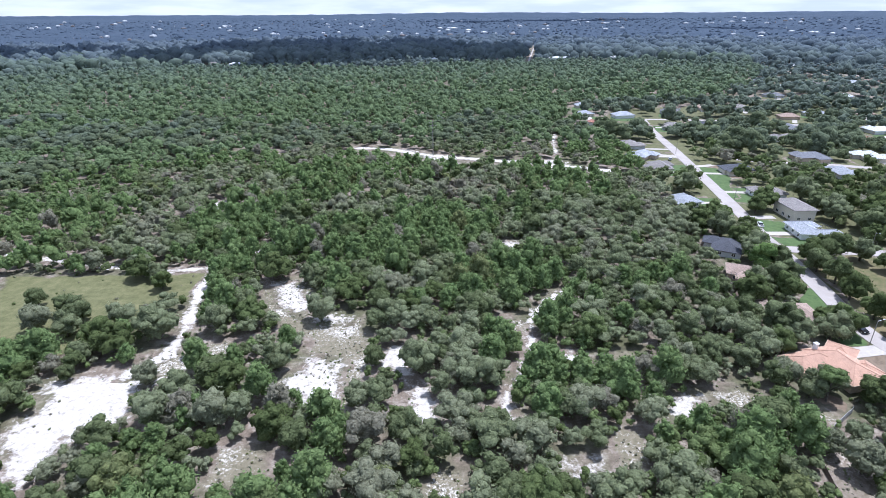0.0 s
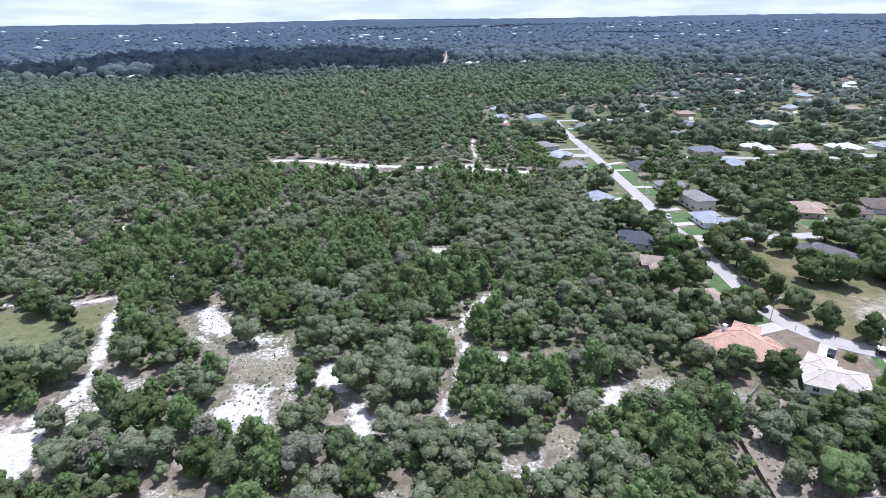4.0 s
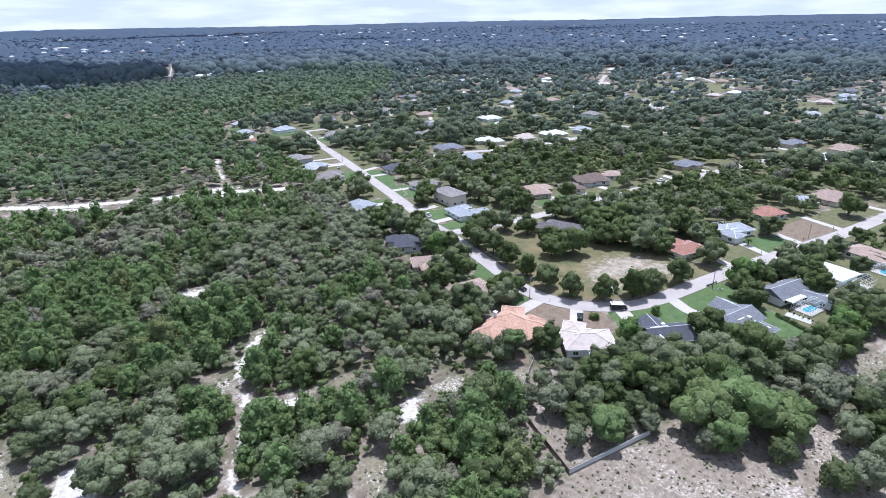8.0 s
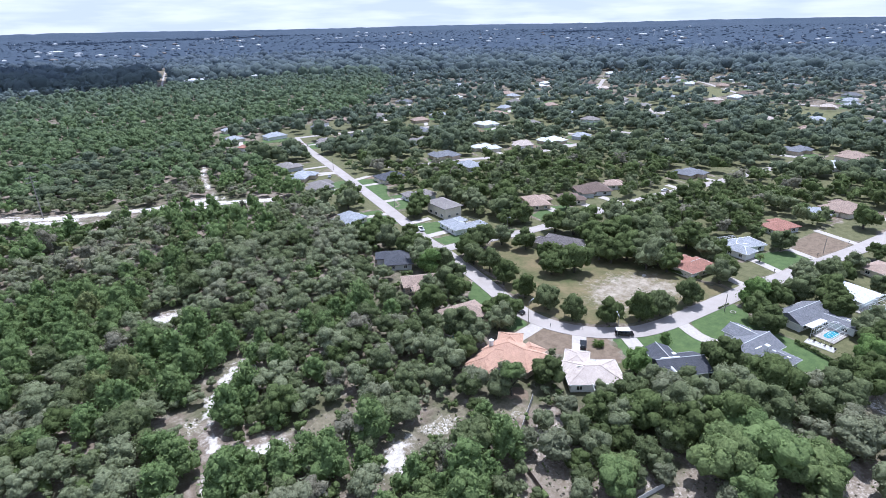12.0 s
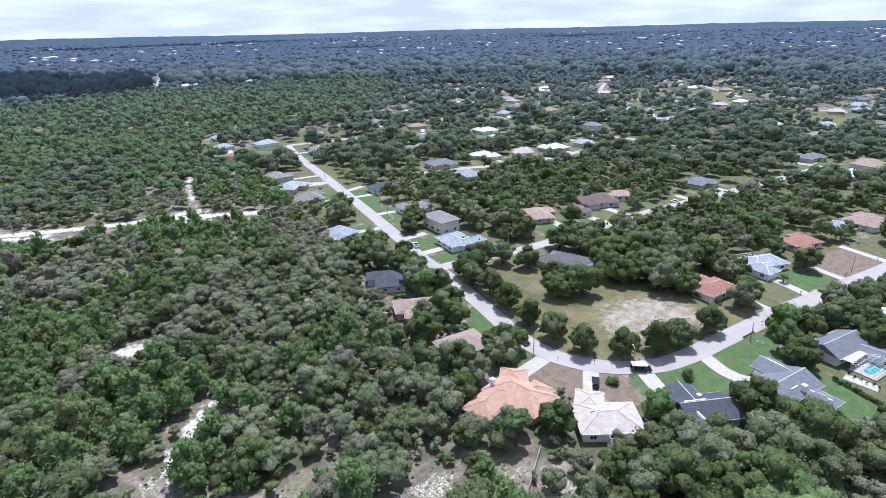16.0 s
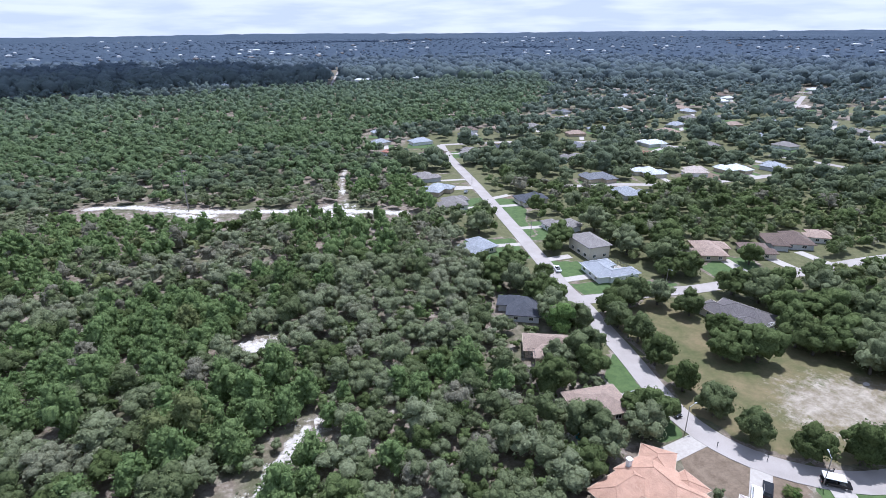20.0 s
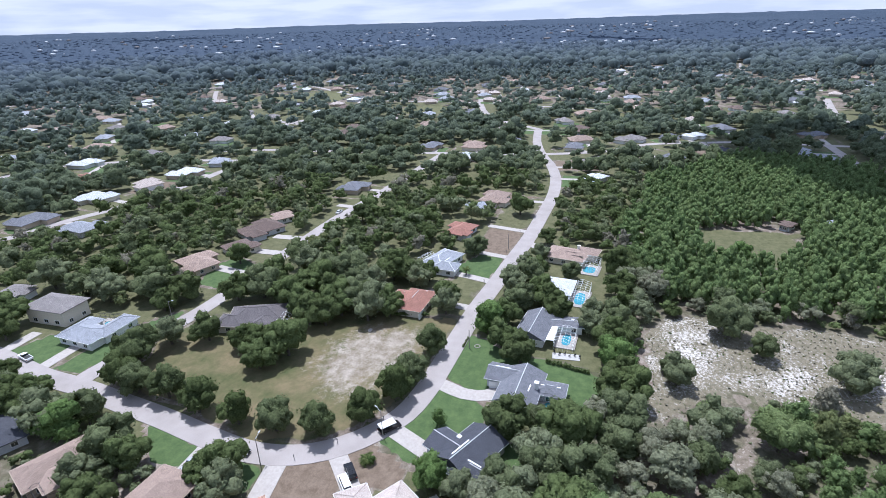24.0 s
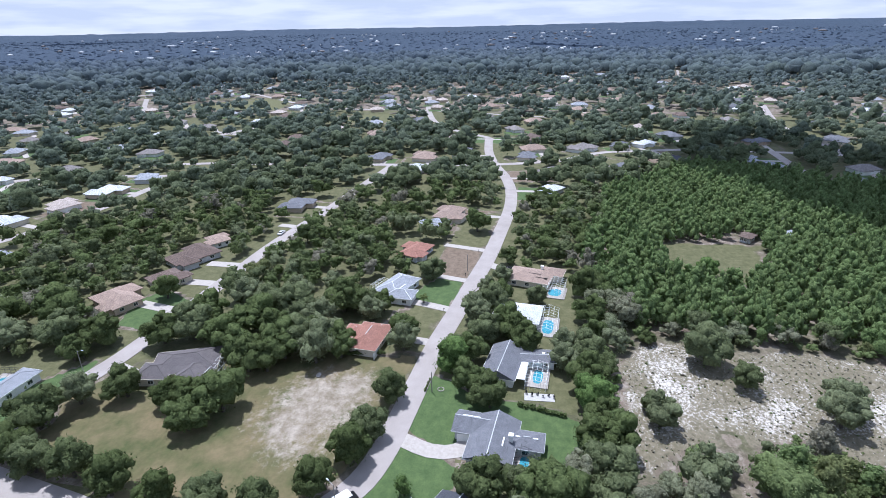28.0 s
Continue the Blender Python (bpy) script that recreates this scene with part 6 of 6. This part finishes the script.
def vehicle(x, y, rz, paint, kind, label, z=0.17):
    e = thing("car", x, y, z, rz, label, "car", "parked cars")
    L, W = {"sedan": (4.7, 1.82), "suv": (4.8, 1.92), "van": (5.1, 1.98), "pickup": (5.4, 1.95), "truck": (5.4, 2.0)}[kind]
    a = L / 2
    low = {"sedan": [(-a, 0.35), (-a, 0.95), (-a * 0.62, 1.0), (a * 0.42, 0.98), (a * 0.95, 0.8), (a, 0.6), (a, 0.35)],
           "suv": [(-a, 0.4), (-a, 1.1), (a * 0.45, 1.1), (a * 0.95, 0.95), (a, 0.7), (a, 0.4)],
           "van": [(-a, 0.4), (-a, 1.15), (a * 0.6, 1.12), (a * 0.97, 0.95), (a, 0.7), (a, 0.4)],
           "pickup": [(-a, 0.45), (-a, 1.05), (a * 0.5, 1.08), (a * 0.97, 1.0), (a, 0.75), (a, 0.45)],
           "truck": [(-a, 0.45), (-a, 0.95), (a * 0.5, 1.0), (a * 0.97, 0.95), (a, 0.75), (a, 0.45)]}[kind]
    part("body", profile_body(bmesh.new(), low, W), PAINT[paint], e)
    top = {"sedan": [(-a * 0.72, 0.98), (-a * 0.4, 1.42), (a * 0.1, 1.44), (a * 0.44, 0.98)], "suv": [(-a * 0.95, 1.1), (-a * 0.85, 1.68), (a * 0.12, 1.7), (a * 0.46, 1.1)],
           "van": [(-a * 0.97, 1.15), (-a * 0.92, 1.85), (a * 0.35, 1.85), (a * 0.66, 1.12)], "pickup": [(-a * 0.15, 1.05), (-a * 0.08, 1.72), (a * 0.25, 1.72), (a * 0.52, 1.08)],
           "truck": [(a * 0.12, 1.0), (a * 0.14, 1.75), (a * 0.4, 1.75), (a * 0.6, 1.0)]}[kind]
    part("cabin_glass", profile_body(bmesh.new(), top, W - 0.12, 0.3), M_PANE, e, "dark glass cabin")
    zt = max(p[1] for p in top)
    xs = [p[0] for p in top if p[1] > zt - 0.1]
    part("car_roof", box(bmesh.new(), (min(xs) + max(xs)) / 2, 0, zt + 0.02, max(xs) - min(xs) + 0.1, W - 0.5, 0.07, bevel=0.03), PAINT[paint], e)
    for sx in (-0.62, 0.62):
        for sy in (-1, 1):
            w = part("wheel", rod(bmesh.new(), (sx * a, sy * (W / 2 - 0.2), 0.33), (sx * a, sy * (W / 2 + 0.01), 0.33), 0.33, seg=16), M_TYRE, e)
            part("rim", rod(bmesh.new(), (sx * a, sy * (W / 2), 0.33), (sx * a, sy * (W / 2 + 0.03), 0.33), 0.2, seg=12), M_RIM, w)
    for sy in (-1, 1):
        part("headlight", box(bmesh.new(), a - 0.03, sy * W * 0.36, 0.72, 0.1, 0.36, 0.16, bevel=0.03), M_LAMPG, e)
        part("tail_light", box(bmesh.new(), -a + 0.02, sy * W * 0.4, 0.82, 0.08, 0.24, 0.16), M_TAIL, e)
    if kind == "pickup":
        part("truck_bed", box(bmesh.new(), -a * 0.55, 0, 1.02, a * 0.72, W - 0.3, 0.1), M_DARK, e, "dark open truck bed")
    if kind == "truck":
        for sx in (-0.92, -0.05):
            for sy in (-1, 1):
                part("canopy_post", box(bmesh.new(), sx * a, sy * (W / 2 - 0.08), 1.5, 0.08, 0.08, 1.1), M_DARK, e)
        part("canopy", box(bmesh.new(), -a * 0.22, 0, 2.1, a * 1.5, W + 0.2, 0.16, bevel=0.05), PAINT["white"], e, "white flat canopy over the bed")
    return e


vehicle(94.5, 128.4, -88, "black", "sedan", "black sedan parked at the street edge")
vehicle(88.8, 136.4, 174, "silver", "pickup", "silver pickup on a white driveway")
vehicle(95.3, 101.7, 40, "black", "suv", "black car parked on a driveway")
vehicle(92.1, 101.4, 42, "white", "van", "white van parked on a driveway")
vehicle(110.1, 98.6, -40, "black", "truck", "white truck with a flat canopy at the kerb")
vehicle(226.4, 74.6, 20, "black", "suv", "dark car parked beside a tan house")
vehicle(118.2, 329.5, 60, "silver", "sedan", "silver car on a bare yard")
vehicle(252, 181.5, 0, "white", "sedan", "white car parked along the street")
vehicle(111.5, 213.5, 75, "white", "pickup", "white pickup beside the corner")


def trailer(x, y, rz):
    e = thing("trailer", x, y, 0, rz, "small white boxed trailer among oaks", "trailer")
    part("body", box(bmesh.new(), 0, 0, 1.15, 3.4, 1.8, 1.5, bevel=0.12), PAINT["white"], e)
    for sy in (-1, 1):
        part("wheel", rod(bmesh.new(), (0, sy * 0.85, 0.32), (0, sy * 1.0, 0.32), 0.32, seg=14), M_TYRE, e)
    part("drawbar", rod(bmesh.new(), (1.7, 0, 0.5), (2.9, 0, 0.45), 0.05), M_DARK, e)


trailer(86, 58.4, 25)
M_POLE = plain("weathered_pole_wood", (0.26, 0.235, 0.21), 0.9, vary=0.25, scale=2)
M_GALV = plain("galvanised_steel", (0.45, 0.46, 0.47), 0.45, 0.7)


def street_lamp(x, y, rz, h=7.5):
    e = thing("street_lamp", x, y, 0, rz, "grey street lamp with a short arm", "street lamp", "street lamps")
    part("pole", rod(bmesh.new(), (0, 0, 0), (0, 0, h), 0.11, 0.08, 10), M_POLE, e)
    part("arm", rod(bmesh.new(), (0, 0, h - 0.3), (1.5, 0, h + 0.25), 0.05, 0.04, 8), M_GALV, e)
    part("lamp_head", box(bmesh.new(), 1.75, 0, h + 0.25, 0.7, 0.3, 0.16, bevel=0.05), M_GALV, e)


street_lamp(107.6, 99.3, 60)
street_lamp(92.6, 121.9, 5)
street_lamp(140.6, 186.6, -90)


def utility_pole(x, y, h, arm=False, rz=0):
    e = thing("utility_pole", x, y, 0, rz, "tall weathered power pole in a sand clearing" if arm else "plain wooden pole beside the street", "utility pole")
    part("pole", rod(bmesh.new(), (0, 0, 0), (0, 0, h), 0.3 if arm else 0.13, 0.18 if arm else 0.1, 10), M_POLE, e)
    if arm:
        for z in (h - 1.2, h - 3.6):
            part("crossarm", box(bmesh.new(), 0, 0.2, z, 5.2, 0.2, 0.25), M_POLE, e)
            for k in (-2.3, -0.9, 0.9, 2.3):
                part("insulator", rod(bmesh.new(), (k, 0.2, z + 0.12), (k, 0.2, z + 0.55), 0.09, 0.06, 8), M_GALV, e)


utility_pole(-31.9, 347, 23, True, 20)
utility_pole(99.9, 174.2, 6.0)
utility_pole(148.2, 88.7, 6.2)
utility_pole(119.4, 251, 7.5)
utility_pole(128, 345, 8)
utility_pole(278, -38, 9)
utility_pole(224, 90.5, 7)

M_FENCE = plain("weathered_fence_boards", (0.52, 0.5, 0.48), 0.85, vary=0.2, scale=1.5)
M_FENCE_D = plain("dark_fence_boards", (0.16, 0.13, 0.115), 0.9, vary=0.3, scale=1.5)


def fence(a, b, mat, h, label, step=2.4):
    (x0, y0), (x1, y1) = a, b
    g, rz = math.hypot(x1 - x0, y1 - y0), math.degrees(math.atan2(y1 - y0, x1 - x0))
    e = thing("fence", x0, y0, 0, rz, label, "fence")
    k = max(1, round(g / step))
    s = g / k
    shapes = {}
    for name, dims in (("post", (0.14, 0.14, h + 0.16)), ("rail", (s, 0.07, 0.1)), ("board", (s / 8 - 0.03, 0.05, h))):
        bm = box(bmesh.new(), 0, 0, 0, *dims)
        shapes[name] = bpy.data.meshes.new(name)
        bm.to_mesh(shapes[name])
        bm.free()
        shapes[name].materials.append(mat)

    def put(name, x, y, z, tilt=0.0):
        p = new(name, shapes[name])
        p.parent, p.location, p.rotation_euler = e, (x, y, z), (radians(tilt), 0, 0)

    for i in range(k + 1):
        put("post", i * s, 0, h / 2 + 0.08)
        if i < k:
            tilt = random.uniform(-2, 2)
            for z in (0.3, h - 0.25):
                put("rail", (i + 0.5) * s, 0.06, z)
            for q in range(8):
                put("board", (i + (q + 0.5) / 8) * s, 0.02 * (q % 2), h / 2 + 0.05 + random.uniform(-0.03, 0.03), tilt)


fence((49.5, 78.1), (44.8, 59.1), M_FENCE_D, 1.3, "dark weathered board fence beside scrub")
fence((44.8, 59.1), (68.4, 56.5), M_FENCE, 1.35, "pale weathered board fence round a sandy yard")
fence((56.6, 86.0), (66.8, 93.0), M_FENCE, 1.7, "pale board fence behind the tiled house")
fence((90.6, 84.8), (93.2, 82.0), M_FENCE, 1.7, "pale board fence beside the pool")
fence((93.2, 82.0), (91.2, 79.4), M_FENCE, 1.7, "pale board fence beside the pool")


def mailbox(x, y, rz):
    e = thing("mailbox", x, y, 0, rz, "dark mailbox on a post at the kerb", "mailbox", "mailboxes")
    part("post", box(bmesh.new(), 0, 0, 0.55, 0.1, 0.1, 1.1), M_DARK, e)
    bm = box(bmesh.new(), 0, 0, 1.2, 0.5, 0.24, 0.26, bevel=0.08)
    part("box", bm, M_DARK, e)


for x, y, rz in ((243, 88.6, 80), (219.4, 90.6, 80), (132.4, 97.4, 90), (112.8, 101.2, 45), (92.2, 134.2, 0), (96, 115.6, 30), (191, 93.6, 80), (103, 108.6, 40)):
    mailbox(x, y, rz)


def hedge(a, b, w, h, label):
    """A clipped hedge of leaf sprays on a solid core."""
    (x0, y0), (x1, y1) = a, b
    g = math.hypot(x1 - x0, y1 - y0)
    k = int(g / 0.9)
    t = (np.arange(k) + 0.5) / k
    ob = scatter("hedge", [crown_mesh(50, 3, 0.9, 0.16, 1) for _ in range(4)], x0 + (x1 - x0) * t, y0 + (y1 - y0) * t, np.full(k, w), np.full(k, h), np.full(k, 0.45), M_LEAF, label, lift=0.5)
    return tagged(ob, label, "hedge")


hedge((146.5, 66.5), (143.6, 54.5), 1.0, 1.5, "clipped hedge behind the pool patio")
hedge((163, 105.5), (160.5, 119), 1.1, 1.8, "green hedge along the lot edge")
hedge((147.6, 90.6), (153.6, 90.2), 0.6, 0.9, "low dark hedge under a street tree")


def lawn_ring(x, y):
    bm = bmesh.new()
    for k in range(14):
        a = k * 2 * math.pi / 14
        box(bm, 0.8 * math.cos(a), 0.8 * math.sin(a), 0.12, 0.34, 0.2, 0.2, math.degrees(a) + 90, 0.04)
    ob = part("stone_ring", bm, M_DRIVE)
    ob.location = (x, y, 0.03)
    tagged(ob, "small pale stone ring on the lawn", "edging")


lawn_ring(149.6, 86.6)


def patio(x, y, w, d, rz):
    e = thing("patio", x, y, 0, rz, "pale paved patio behind the pool cage", "patio")
    part("paving", box(bmesh.new(), 0, 0, 0.09, w, d, 0.1, bevel=0.03), M_GUTTER, e)


patio(150.4, 61.2, 3.0, 7.6, 4)


def patio_chair(x, y, rz):
    e = thing("patio_chair", x, y, 0.15, rz, "dark metal patio chair", "chair", "patio chairs")
    part("seat", box(bmesh.new(), 0, 0, 0.42, 0.5, 0.5, 0.06, bevel=0.02), M_DARK, e)
    part("backrest", box(bmesh.new(), -0.24, 0, 0.75, 0.05, 0.5, 0.6, bevel=0.02), M_DARK, e)
    for sx in (-0.2, 0.2):
        for sy in (-0.2, 0.2):
            part("leg", box(bmesh.new(), sx, sy, 0.2, 0.04, 0.04, 0.4), M_DARK, e)


for k in range(6):
    patio_chair(150.6 + 0.5 * (k % 2), 57.5 + 1.4 * k, 40 * k)


def boulder(x, y, r):
    bm = bmesh.new()
    bmesh.ops.create_icosphere(bm, subdivisions=2, radius=1)
    for v in bm.verts:
        q = 1 + 0.3 * noise.noise(v.co * 1.7 + Vector((x, y, 0)))
        v.co = Vector((v.co.x * r * q * 1.4, v.co.y * r * q, max(-0.1, v.co.z) * r * 0.7 * q))
    ob = part("boulder", bm, M_DRIVE)
    ob.location = (x, y, 0.05)
    tagged(ob, "pale boulder lying in the grass lot", "boulder")


boulder(105.8, 127.5, 0.5)
boulder(150.5, 121, 0.7)
